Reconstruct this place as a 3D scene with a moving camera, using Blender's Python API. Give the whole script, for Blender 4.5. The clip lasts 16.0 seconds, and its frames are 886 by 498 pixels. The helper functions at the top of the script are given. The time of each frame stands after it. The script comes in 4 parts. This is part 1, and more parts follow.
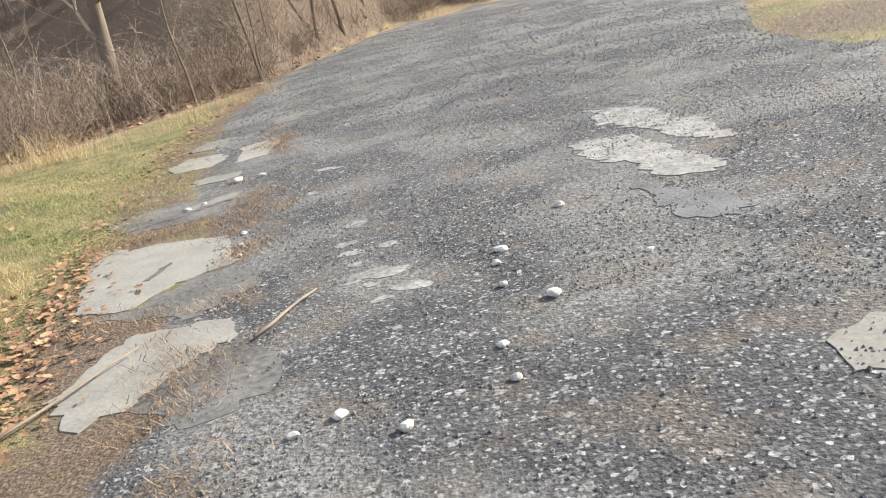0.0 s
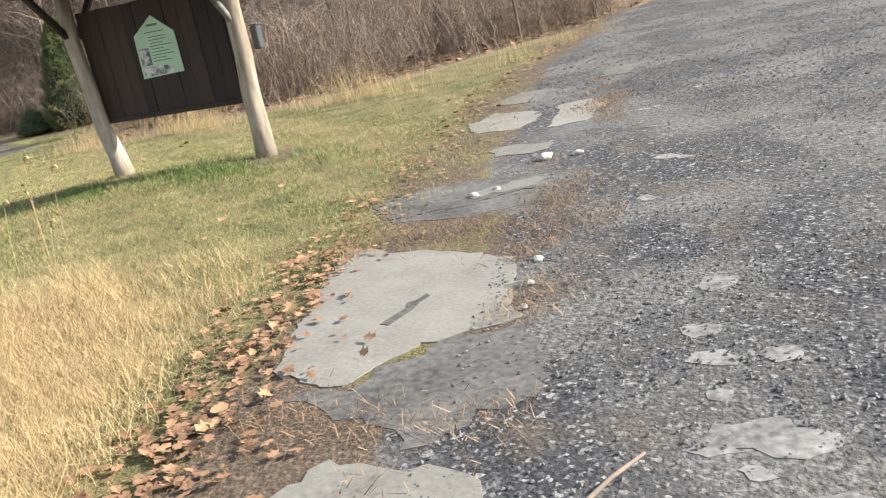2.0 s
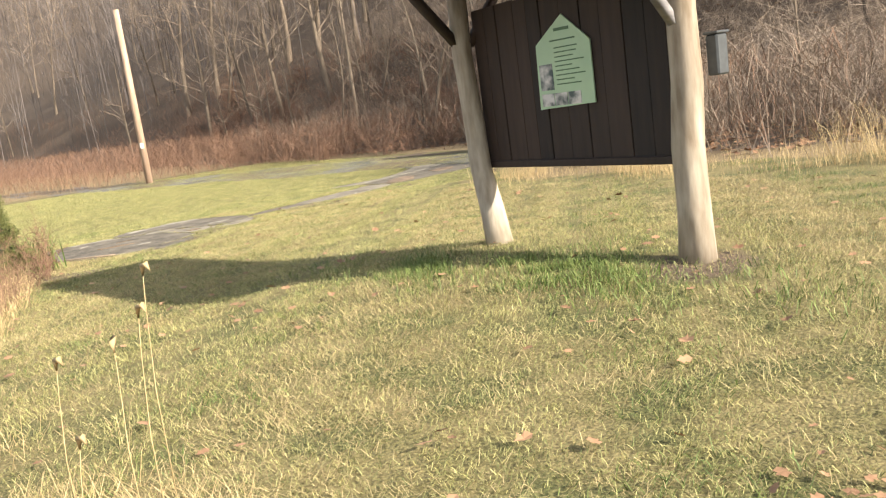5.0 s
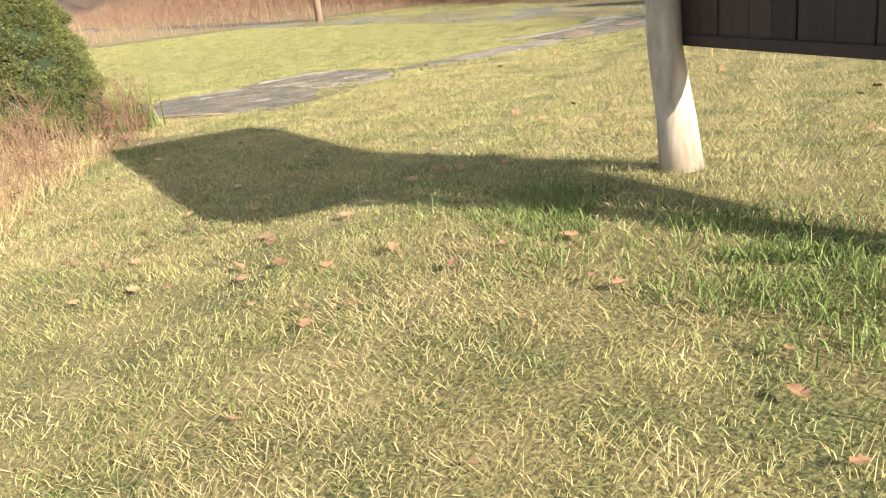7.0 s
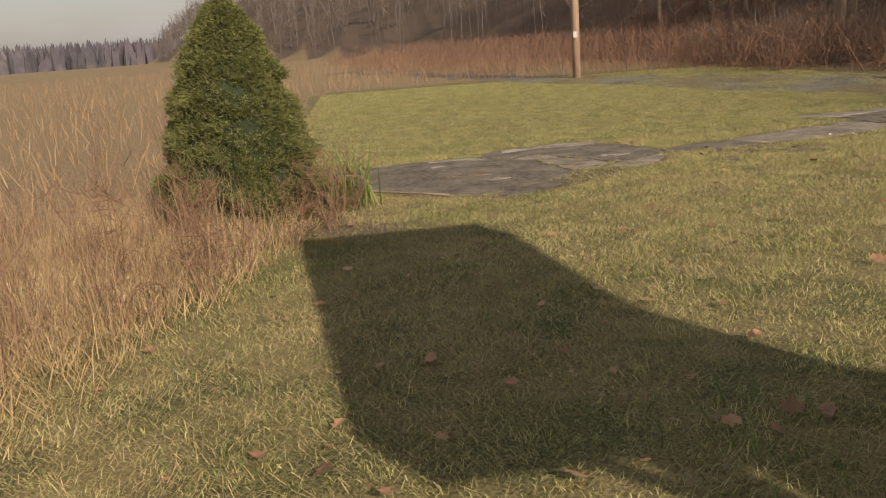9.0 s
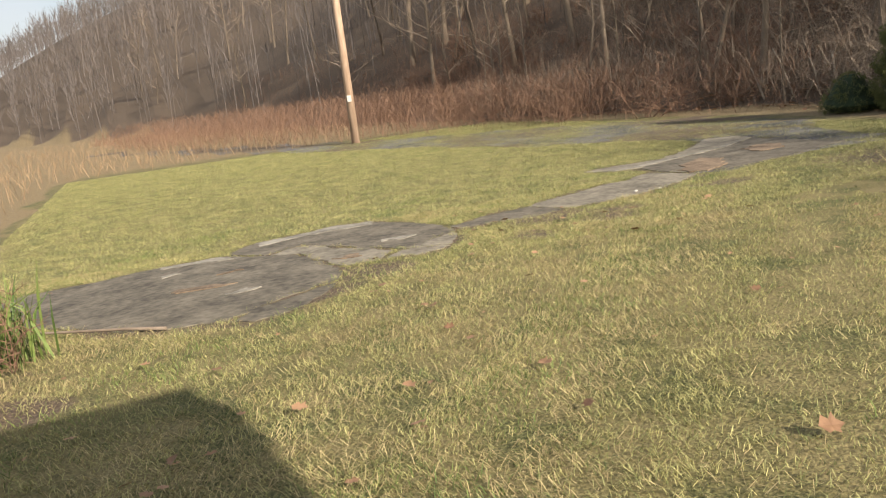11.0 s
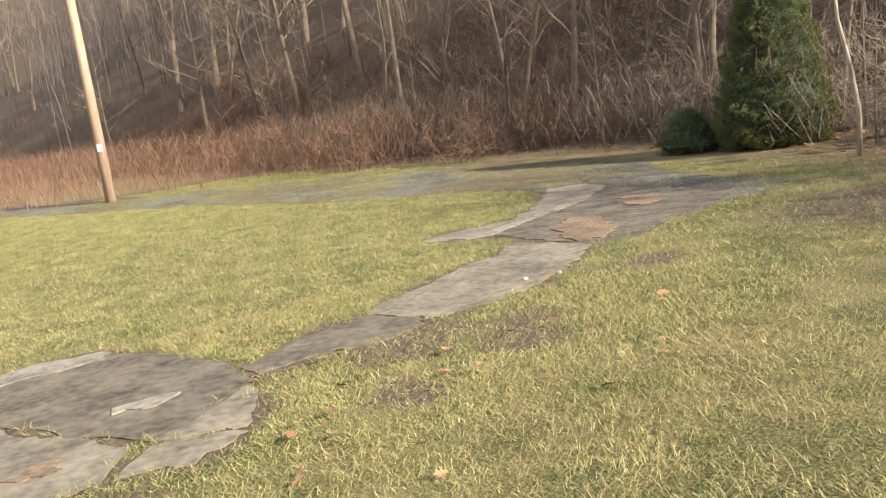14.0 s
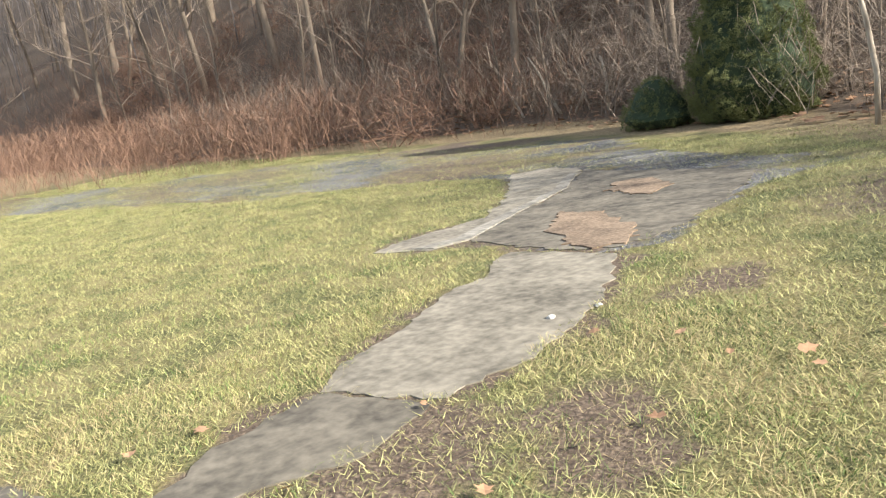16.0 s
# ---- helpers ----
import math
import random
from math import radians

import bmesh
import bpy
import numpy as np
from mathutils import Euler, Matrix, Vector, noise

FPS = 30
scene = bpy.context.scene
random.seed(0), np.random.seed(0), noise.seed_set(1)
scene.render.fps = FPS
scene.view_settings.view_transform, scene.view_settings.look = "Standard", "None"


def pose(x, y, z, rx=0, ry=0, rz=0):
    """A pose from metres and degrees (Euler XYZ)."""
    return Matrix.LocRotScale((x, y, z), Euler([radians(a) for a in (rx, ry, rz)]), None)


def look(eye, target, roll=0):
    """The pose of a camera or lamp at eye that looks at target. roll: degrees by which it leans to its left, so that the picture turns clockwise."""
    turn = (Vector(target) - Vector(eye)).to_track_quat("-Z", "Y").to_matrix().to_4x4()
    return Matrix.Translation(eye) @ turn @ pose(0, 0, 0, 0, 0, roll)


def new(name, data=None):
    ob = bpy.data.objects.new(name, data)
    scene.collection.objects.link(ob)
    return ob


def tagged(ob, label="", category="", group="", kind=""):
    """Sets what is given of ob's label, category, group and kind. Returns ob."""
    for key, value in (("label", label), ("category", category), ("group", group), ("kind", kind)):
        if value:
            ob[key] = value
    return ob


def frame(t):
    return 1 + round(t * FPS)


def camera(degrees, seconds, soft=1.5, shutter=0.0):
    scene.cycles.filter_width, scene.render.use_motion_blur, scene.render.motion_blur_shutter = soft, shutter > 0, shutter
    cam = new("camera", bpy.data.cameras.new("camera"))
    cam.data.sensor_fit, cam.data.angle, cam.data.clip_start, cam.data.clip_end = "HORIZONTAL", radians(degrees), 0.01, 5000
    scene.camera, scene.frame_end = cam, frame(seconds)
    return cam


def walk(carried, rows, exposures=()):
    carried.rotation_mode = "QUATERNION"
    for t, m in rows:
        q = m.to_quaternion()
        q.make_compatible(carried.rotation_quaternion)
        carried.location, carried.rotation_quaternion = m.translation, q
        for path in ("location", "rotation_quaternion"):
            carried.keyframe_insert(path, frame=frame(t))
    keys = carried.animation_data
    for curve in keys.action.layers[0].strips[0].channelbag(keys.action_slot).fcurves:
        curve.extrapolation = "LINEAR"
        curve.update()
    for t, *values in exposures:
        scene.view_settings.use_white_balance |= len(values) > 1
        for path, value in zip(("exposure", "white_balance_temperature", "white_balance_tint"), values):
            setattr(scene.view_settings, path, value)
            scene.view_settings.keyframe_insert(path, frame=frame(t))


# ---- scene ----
cam = camera(55.9, 16.0, soft=1.2)

PATH = [
    (0, (1.084, -0.516, 1.709), (1.047, 1.399, 1.13), -12.4),
    (0.5, (1.032, 0.142, 1.692), (0.995, 2.073, 1.174), -11.5),
    (1, (0.945, 0.861, 1.656), (0.867, 2.78, 1.099), -10.2),
    (1.5, (0.759, 1.536, 1.675), (0.545, 3.452, 1.144), -11.9),
    (1.6, (0.72, 1.667, 1.671), (0.351, 3.558, 1.135), -13.5),
    (2, (0.591, 2.218, 1.643), (-0.163, 3.979, 1.068), -11.0),
    (2.5, (0.377, 2.948, 1.601), (-0.417, 4.692, 1.028), -12.7),
    (3, (0.208, 3.703, 1.573), (-0.748, 5.385, 1.063), -17.4),
    (3.5, (-0.169, 4.354, 1.572), (-1.331, 5.916, 1.112), -15.7),
    (4, (-0.588, 4.96, 1.61), (-1.955, 6.39, 1.318), -11.5),
    (4.5, (-1.044, 5.646, 1.549), (-2.627, 6.846, 1.314), -7.5),
    (4.7, (-1.24, 5.911, 1.536), (-2.84, 7.075, 1.239), -7.6),
    (6.8, (-3.399, 8.001, 1.394), (-5.13, 8.813, 0.81), -3.6),
    (7, (-3.671, 8.1, 1.428), (-5.44, 8.769, 0.778), -6.4),
    (7.5, (-4.284, 8.329, 1.47), (-6.157, 8.862, 1.013), -10.5),
    (8, (-4.963, 8.522, 1.49), (-6.895, 8.924, 1.167), -11.9),
    (8.5, (-5.605, 8.582, 1.509), (-7.568, 8.659, 1.134), -11.9),
    (9, (-6.295, 8.706, 1.479), (-8.228, 8.863, 0.99), -4.2),
    (9.5, (-6.961, 8.837, 1.458), (-8.865, 9.321, 1.083), -1.5),
    (9.7, (-7.194, 8.892, 1.485), (-9.092, 9.446, 1.183), -1.0),
    (11.8, (-9.921, 10.079, 1.3), (-11.772, 10.696, 0.86), -9.7),
    (12, (-10.194, 10.159, 1.33), (-12.055, 10.757, 0.907), -10.0),
    (12.5, (-10.83, 10.39, 1.299), (-12.725, 10.882, 0.891), -11.8),
    (13, (-11.492, 10.541, 1.273), (-13.41, 10.947, 0.88), -11.9),
    (13.5, (-12.158, 10.822, 1.286), (-13.88, 11.795, 0.986), -9.2),
    (14, (-12.77, 11.075, 1.29), (-14.401, 12.179, 0.941), -7.7),
    (14.5, (-13.417, 11.347, 1.283), (-14.997, 12.519, 0.925), -7.1),
    (15, (-13.991, 11.642, 1.244), (-15.552, 12.821, 0.826), -8.0),
    (15.5, (-14.556, 11.888, 1.212), (-16.056, 13.134, 0.767), -8.6),
    (16, (-14.999, 12.185, 1.187), (-16.511, 13.427, 0.772), -9.2),
]
EXPOSURES = [(0.0, 1.18, 6400, 10), (3.0, 1.07, 6200, 10), (4.0, 1.23, 5950, 9), (4.7, 1.23, 6900, 12), (7.0, 1.28, 6900, 11), (8.0, 0.53, 6800, 12), (8.5, 0.03, 7300, 17),
             (9.0, -0.07, 7700, 20), (9.5, 0.62, 7300, 15), (12.0, 0.58, 7000, 12), (13.0, 0.48, 7200, 12), (13.3, 0.43, 7400, 14), (14.0, 0.98, 7000, 13), (14.5, 1.12, 6500, 11), (16.0, 1.3, 6300, 10)]
walk(cam, [(t, look(e, g, r)) for t, e, g, r in PATH], EXPOSURES)

# ---- light ----
TO_SUN = Vector((0.81, 0.344, 0.47)).normalized()
world = bpy.data.worlds.new("world")
scene.world = world
world.use_nodes = True
wn = world.node_tree
sky = wn.nodes.new("ShaderNodeTexSky")
sky.sky_type = "NISHITA"
sky.sun_disc = False
sky.sun_elevation = math.asin(TO_SUN.z)
sky.sun_rotation = math.atan2(TO_SUN.x, TO_SUN.y)
sky.dust_density = 2.0
# thin streaks of high cloud
wc = wn.nodes.new("ShaderNodeTexCoord")
wm = wn.nodes.new("ShaderNodeMapping")
wm.inputs["Scale"].default_value = (1.2, 2.0, 6.0)
wz = wn.nodes.new("ShaderNodeTexNoise")
wz.inputs["Scale"].default_value, wz.inputs["Detail"].default_value = 2.0, 7
wr = wn.nodes.new("ShaderNodeMapRange")
wr.inputs[1].default_value, wr.inputs[2].default_value, wr.inputs[3].default_value, wr.inputs[4].default_value = 0.35, 0.7, 0.25, 0.85
wx = wn.nodes.new("ShaderNodeMix")
wx.data_type = "RGBA"
wx.inputs[7].default_value = (5.6, 6.0, 6.6, 1)
wn.links.new(wc.outputs["Generated"], wm.inputs[0])
wn.links.new(wm.outputs[0], wz.inputs[0])
wn.links.new(wz.outputs[0], wr.inputs[0])
wn.links.new(wr.outputs[0], wx.inputs[0])
wn.links.new(sky.outputs[0], wx.inputs[6])
wn.links.new(wx.outputs[2], wn.nodes["Background"].inputs[0])
wn.nodes["Background"].inputs[1].default_value = 0.095
sun_data = bpy.data.lights.new("sun", "SUN")
sun_data.energy = 5.0
sun_data.angle = radians(0.6)
sun_data.color = (1.0, 0.93, 0.82)
sun = new("sun", sun_data)
sun.matrix_world = look((40, 20, 30), Vector((40, 20, 30)) - TO_SUN)


# ---- materials ----
def mat(name, dark, light, scale=8.0, rough=0.9, bump=0.3, coarse=0.8, spread=0.35, stretch=(1, 1, 1), islands=False, metal=0.0, objects=False):
    m = bpy.data.materials.new(name)
    m.use_nodes = True
    nt = m.node_tree
    n, l = nt.nodes, nt.links
    b = n["Principled BSDF"]
    b.inputs["Roughness"].default_value = rough
    b.inputs["Metallic"].default_value = metal
    tc = n.new("ShaderNodeTexCoord")
    mp = n.new("ShaderNodeMapping")
    mp.inputs["Scale"].default_value = stretch
    l.new(tc.outputs["Object"], mp.inputs[0])
    fine, big = n.new("ShaderNodeTexNoise"), n.new("ShaderNodeTexNoise")
    fine.inputs["Scale"].default_value, fine.inputs["Detail"].default_value = scale, 6
    big.inputs["Scale"].default_value, big.inputs["Detail"].default_value = coarse, 4
    l.new(mp.outputs[0], fine.inputs[0])
    l.new(mp.outputs[0], big.inputs[0])
    add = n.new("ShaderNodeMath")
    add.operation = "ADD"
    l.new(fine.outputs[0], add.inputs[0])
    l.new(big.outputs[0], add.inputs[1])
    fac = add.outputs[0]
    lo, hi = 1.0 - spread, 1.0 + spread
    if islands or objects:
        src = n.new("ShaderNodeNewGeometry").outputs["Random Per Island"] if islands else n.new("ShaderNodeObjectInfo").outputs["Random"]
        ad2 = n.new("ShaderNodeMath")
        ad2.operation = "MULTIPLY_ADD"
        ad2.inputs[1].default_value = 0.8
        l.new(src, ad2.inputs[0])
        l.new(fac, ad2.inputs[2])
        fac = ad2.outputs[0]
        hi += 0.8
    rng = n.new("ShaderNodeMapRange")
    rng.inputs[1].default_value, rng.inputs[2].default_value = lo, hi
    l.new(fac, rng.inputs[0])
    mix = n.new("ShaderNodeMix")
    mix.data_type = "RGBA"
    mix.inputs[6].default_value, mix.inputs[7].default_value = (*dark, 1), (*light, 1)
    l.new(rng.outputs[0], mix.inputs[0])
    l.new(mix.outputs[2], b.inputs["Base Color"])
    if bump:
        bp = n.new("ShaderNodeBump")
        bp.inputs["Strength"].default_value, bp.inputs["Distance"].default_value = bump, 0.01
        l.new(fine.outputs[0], bp.inputs["Height"])
        l.new(bp.outputs[0], b.inputs["Normal"])
    return m


M_GRASS = mat("grass_blades", (0.03, 0.07, 0.011), (0.58, 0.53, 0.225), 30, 0.7, 0, 2.4, 0.2, islands=True)
M_LUSH = mat("lush_grass", (0.035, 0.08, 0.012), (0.22, 0.28, 0.075), 30, 0.65, 0, 0.6, 0.3, islands=True)
M_STRAW = mat("dry_straw", (0.27, 0.18, 0.08), (0.72, 0.57, 0.31), 20, 0.8, 0, 0.7, 0.3, islands=True)
M_THATCH = mat("dead_thatch", (0.17, 0.12, 0.055), (0.64, 0.53, 0.28), 20, 0.85, 0, 0.9, 0.3, islands=True)
M_WEED = mat("brown_weeds", (0.12, 0.072, 0.042), (0.46, 0.325, 0.195), 20, 0.9, 0, 0.3, 0.3, islands=True)
M_BRUSH = mat("red_brown_brush", (0.085, 0.045, 0.03), (0.34, 0.205, 0.135), 20, 0.9, 0, 0.2, 0.3, islands=True)
M_TWIG = mat("grey_twigs", (0.085, 0.063, 0.048), (0.42, 0.335, 0.255), 10, 0.9, 0, 0.4, 0.4, islands=True)
M_WOOD = mat("hillside_wood", (0.05, 0.044, 0.043), (0.22, 0.19, 0.175), 10, 0.9, 0, 0.4, 0.4, islands=True)
M_BARK = mat("bark", (0.07, 0.055, 0.042), (0.24, 0.19, 0.14), 9, 0.95, 0.8, 1.2, 0.35, stretch=(1, 1, 0.25), objects=True)
M_OAK = mat("fallen_leaves", (0.12, 0.058, 0.03), (0.47, 0.28, 0.155), 25, 0.75, 0.2, 2, 0.3, islands=True)
M_CONC = mat("weathered_concrete", (0.10, 0.096, 0.085), (0.30, 0.285, 0.25), 34, 0.9, 0.3, 3.2, 0.3, objects=True)
M_PATCH = mat("worn_pale_asphalt", (0.095, 0.092, 0.087), (0.34, 0.33, 0.31), 25, 0.9, 0.5, 5, 0.3)
M_WALKC = mat("stained_concrete", (0.055, 0.047, 0.035), (0.21, 0.183, 0.138), 13, 0.9, 0.6, 2.3, 0.3)
M_WALKP = mat("paler_concrete", (0.10, 0.088, 0.066), (0.31, 0.275, 0.212), 14, 0.9, 0.6, 2.4, 0.3)
M_LIME = mat("bleached_concrete", (0.13, 0.118, 0.095), (0.38, 0.35, 0.295), 14, 0.9, 0.35, 2.5, 0.3)
M_WETC = mat("damp_dark_concrete", (0.045, 0.043, 0.041), (0.17, 0.163, 0.152), 22, 0.88, 0.5, 2.0, 0.3)
M_SOIL = mat("bare_soil", (0.09, 0.062, 0.04), (0.31, 0.225, 0.15), 28, 0.95, 0.7, 4, 0.3)
M_ASPH = mat("broken_asphalt", (0.045, 0.047, 0.05), (0.19, 0.19, 0.19), 60, 0.92, 0.6, 2.0, 0.35)
M_STONE = mat("gravel_stone", (0.045, 0.045, 0.046), (0.25, 0.245, 0.235), 20, 0.85, 0.2, 3, 0.4, islands=True)
M_WSTONE = mat("pale_limestone", (0.30, 0.285, 0.25), (0.62, 0.60, 0.55), 20, 0.85, 0.4, 4, 0.4)
M_POST = mat("peeled_log", (0.20, 0.155, 0.105), (0.52, 0.46, 0.37), 14, 0.8, 0.5, 2.2, 0.3, stretch=(1, 1, 0.2))
M_BOARD = mat("dark_stained_board", (0.012, 0.009, 0.008), (0.062, 0.037, 0.026), 18, 0.75, 0.5, 2.0, 0.35, stretch=(1, 1, 0.12), objects=True)
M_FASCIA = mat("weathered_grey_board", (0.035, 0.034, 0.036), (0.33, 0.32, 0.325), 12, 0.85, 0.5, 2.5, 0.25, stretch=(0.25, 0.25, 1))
# fascia board on the sunny end: the sunlight is put into this pale colour
M_SUNLITF = mat("sunlit_end_board", (0.50, 0.47, 0.42), (0.80, 0.78, 0.72), 12, 0.8, 0.3, 1.5, 0.4)
M_ROOF = mat("roofing_felt", (0.03, 0.032, 0.03), (0.09, 0.10, 0.08), 30, 0.95, 0.4, 1.5, 0.3)
M_POLE = mat("utility_pole_wood", (0.26, 0.17, 0.11), (0.58, 0.43, 0.32), 10, 0.85, 0.4, 1.0, 0.35, stretch=(1, 1, 0.15))
M_SPRUCE = mat("spruce_needles", (0.04, 0.055, 0.015), (0.215, 0.225, 0.07), 8, 0.7, 0, 2.5, 0.3, islands=True)
M_CORE = mat("spruce_inside_shade", (0.012, 0.022, 0.008), (0.03, 0.05, 0.018), 20, 0.9, 0.4, 3, 0.4)
M_SIGN = mat("pale_green_poster", (0.33, 0.50, 0.32), (0.48, 0.64, 0.43), 3, 0.35, 0.0, 1.5, 0.5)
M_INK = mat("dark_green_ink", (0.06, 0.14, 0.07), (0.10, 0.18, 0.09), 30, 0.5, 0, 2, 0.5)
M_PHOTO = mat("printed_photograph", (0.06, 0.09, 0.09), (0.62, 0.60, 0.58), 9, 0.4, 0, 6, 0.12)
M_BOX = mat("grey_painted_metal", (0.05, 0.056, 0.06), (0.09, 0.10, 0.105), 20, 0.5, 0.1, 3, 0.4, metal=0.2)
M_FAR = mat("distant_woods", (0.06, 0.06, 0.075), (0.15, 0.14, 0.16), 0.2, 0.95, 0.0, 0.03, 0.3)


def ground_material():
    m = bpy.data.materials.new("ground_cover")
    m.use_nodes = True
    n, l = m.node_tree.nodes, m.node_tree.links
    b = n["Principled BSDF"]
    b.inputs["Roughness"].default_value = 0.95
    tc = n.new("ShaderNodeTexCoord").outputs["Object"]

    def noise_tex(scale, detail=6):
        t = n.new("ShaderNodeTexNoise")
        t.inputs["Scale"].default_value, t.inputs["Detail"].default_value = scale, detail
        l.new(tc, t.inputs[0])
        return t.outputs[0]

    def ramp(src, *stops):
        r = n.new("ShaderNodeValToRGB")
        while len(r.color_ramp.elements) < len(stops):
            r.color_ramp.elements.new(0.5)
        for e, (p, c) in zip(r.color_ramp.elements, stops):
            e.position, e.color = p, (*c, 1)
        l.new(src, r.inputs[0])
        return r.outputs[0]

    def mixed(f, a, c):
        x = n.new("ShaderNodeMix")
        x.data_type = "RGBA"
        l.new(f, x.inputs[0])
        l.new(a, x.inputs[6])
        l.new(c, x.inputs[7])
        return x.outputs[2]

    # ground below the blades, coloured darker so the gaps between them look shaded
    grass = mixed(noise_tex(22), ramp(noise_tex(1.9, 9), (0.38, (0.055, 0.07, 0.015)), (0.5, (0.15, 0.125, 0.045)), (0.60, (0.24, 0.19, 0.083))),
                  ramp(noise_tex(60), (0.38, (0.035, 0.035, 0.01)), (0.62, (0.27, 0.235, 0.10))))
    vor = n.new("ShaderNodeTexVoronoi")
    vor.inputs["Scale"].default_value = 55
    l.new(tc, vor.inputs[0])
    speck = n.new("ShaderNodeSeparateColor")
    l.new(vor.outputs["Color"], speck.inputs[0])
    vor2 = n.new("ShaderNodeTexVoronoi")
    vor2.inputs["Scale"].default_value = 24
    l.new(tc, vor2.inputs[0])
    chip = n.new("ShaderNodeSeparateColor")
    l.new(vor2.outputs["Color"], chip.inputs[0])
    loose = mixed(ramp(chip.outputs[1], (0.975, (0, 0, 0)), (0.98, (0.7, 0.7, 0.7))),
                  ramp(speck.outputs[0], (0.0, (0.025, 0.025, 0.028)), (0.6, (0.055, 0.055, 0.059)), (0.88, (0.115, 0.115, 0.115)), (1.0, (0.34, 0.335, 0.32))),
                  ramp(chip.outputs[0], (0.0, (0.07, 0.07, 0.072)), (1.0, (0.40, 0.39, 0.37))))
    dusty = ramp(noise_tex(26, 9), (0.32, (0.06, 0.058, 0.056)), (0.5, (0.15, 0.146, 0.139)), (0.68, (0.27, 0.262, 0.247)))
    gravel = mixed(ramp(noise_tex(0.6, 10), (0.45, (0, 0, 0)), (0.58, (0.85, 0.85, 0.85))), loose, dusty)
    # crazed old tarmac
    warp = n.new("ShaderNodeTexNoise")
    warp.inputs["Scale"].default_value, warp.inputs["Detail"].default_value = 5, 5
    l.new(tc, warp.inputs[0])
    bent = n.new("ShaderNodeVectorMath")
    bent.operation = "MULTIPLY_ADD"
    bent.inputs[1].default_value = (0.35, 0.35, 0.35)
    l.new(warp.outputs["Color"], bent.inputs[0])
    l.new(tc, bent.inputs[2])
    craze = n.new("ShaderNodeTexVoronoi")
    craze.feature = "DISTANCE_TO_EDGE"
    craze.inputs["Scale"].default_value = 4.2
    l.new(bent.outputs[0], craze.inputs[0])
    crack = n.new("ShaderNodeMath")
    crack.operation = "MULTIPLY"
    l.new(ramp(craze.outputs["Distance"], (0.0, (1, 1, 1)), (0.022, (0, 0, 0))), crack.inputs[0])
    l.new(ramp(noise_tex(1.3), (0.52, (0, 0, 0)), (0.60, (0.85, 0.85, 0.85))), crack.inputs[1])
    gravel = mixed(crack.outputs[0], gravel, ramp(noise_tex(40), (0.3, (0.018, 0.018, 0.019)), (0.7, (0.045, 0.042, 0.04))))
    gravel = mixed(ramp(noise_tex(1.9, 8), (0.52, (0, 0, 0)), (0.68, (0.55, 0.55, 0.55))), gravel,
                   ramp(noise_tex(50), (0.32, (0.05, 0.04, 0.03)), (0.68, (0.21, 0.165, 0.12))))
    litter = ramp(noise_tex(35), (0.3, (0.055, 0.039, 0.027)), (0.5, (0.105, 0.073, 0.048)), (0.72, (0.21, 0.157, 0.107)))
    dry = ramp(noise_tex(18), (0.3, (0.10, 0.068, 0.035)), (0.7, (0.36, 0.27, 0.14)))
    at = n.new("ShaderNodeAttribute")
    at.attribute_name = "cover"
    sp = n.new("ShaderNodeSeparateColor")
    l.new(at.outputs["Color"], sp.inputs[0])

    def edge(src):
        a = n.new("ShaderNodeMath")
        a.operation = "MULTIPLY_ADD"
        a.inputs[1].default_value = 0.7
        l.new(noise_tex(7), a.inputs[0])
        l.new(src, a.inputs[2])
        r = n.new("ShaderNodeMapRange")
        r.inputs[1].default_value, r.inputs[2].default_value = 0.72, 1.0
        l.new(a.outputs[0], r.inputs[0])
        return r.outputs[0]

    c = mixed(edge(sp.outputs[2]), grass, dry)
    c = mixed(edge(sp.outputs[1]), c, litter)
    c = mixed(edge(sp.outputs[0]), c, gravel)
    l.new(c, b.inputs["Base Color"])
    bp = n.new("ShaderNodeBump")
    bp.inputs["Strength"].default_value, bp.inputs["Distance"].default_value = 0.9, 0.02
    l.new(noise_tex(45), bp.inputs["Height"])
    l.new(bp.outputs[0], b.inputs["Normal"])
    return m


# ---- lie of the land ----
FOOT_X = [-900, -500, -300, -190, -120, -60, -44, -34, -28, -22, -18, -14, -8, -5.5, -4.2, -3, 0, 10, 40, 200]
FOOT_Y = [-190, -105, -58, -12, 13, 24, 25, 27, 28, 26.5, 24, 19.5, 20.5, 25, 28, 34, 46, 56, 66, 70]
SLOPE_Y = FOOT_Y[:9] + [27.5, 28, 28.5, 28, 28.5, 30, 34] + FOOT_Y[16:]


def rise(x, y):
    """Height of the land in metres, for arrays."""
    x, y = np.asarray(x, float), np.asarray(y, float)
    h = np.maximum(-0.03 * np.maximum(0, -6.5 - x), -0.5)
    h = h + 0.14 * np.exp(-(((x + 6.5) / 3) ** 2 + ((y - 11.2) / 2) ** 2))
    h = h + 0.012 * np.clip(y - 8, 0, 60) * np.clip((x + 5) / 4, 0, 1)
    d = np.clip(y - np.interp(x, FOOT_X, SLOPE_Y), 0, 150)
    h = h + 84 * (1 - np.exp(-d * 0.0085 * np.clip(d / 6, 0.35, 1)))
    return h


def wavy(x, y, s, k=0):
    return (np.sin(x * s + 1.3 * k) * np.cos(y * s * 1.13 + k) + np.sin((x + y) * s * 0.61 + 2.1 * k) + 0.6 * np.sin(x * s * 2.3 - y * s * 1.9 + k)) / 2.6


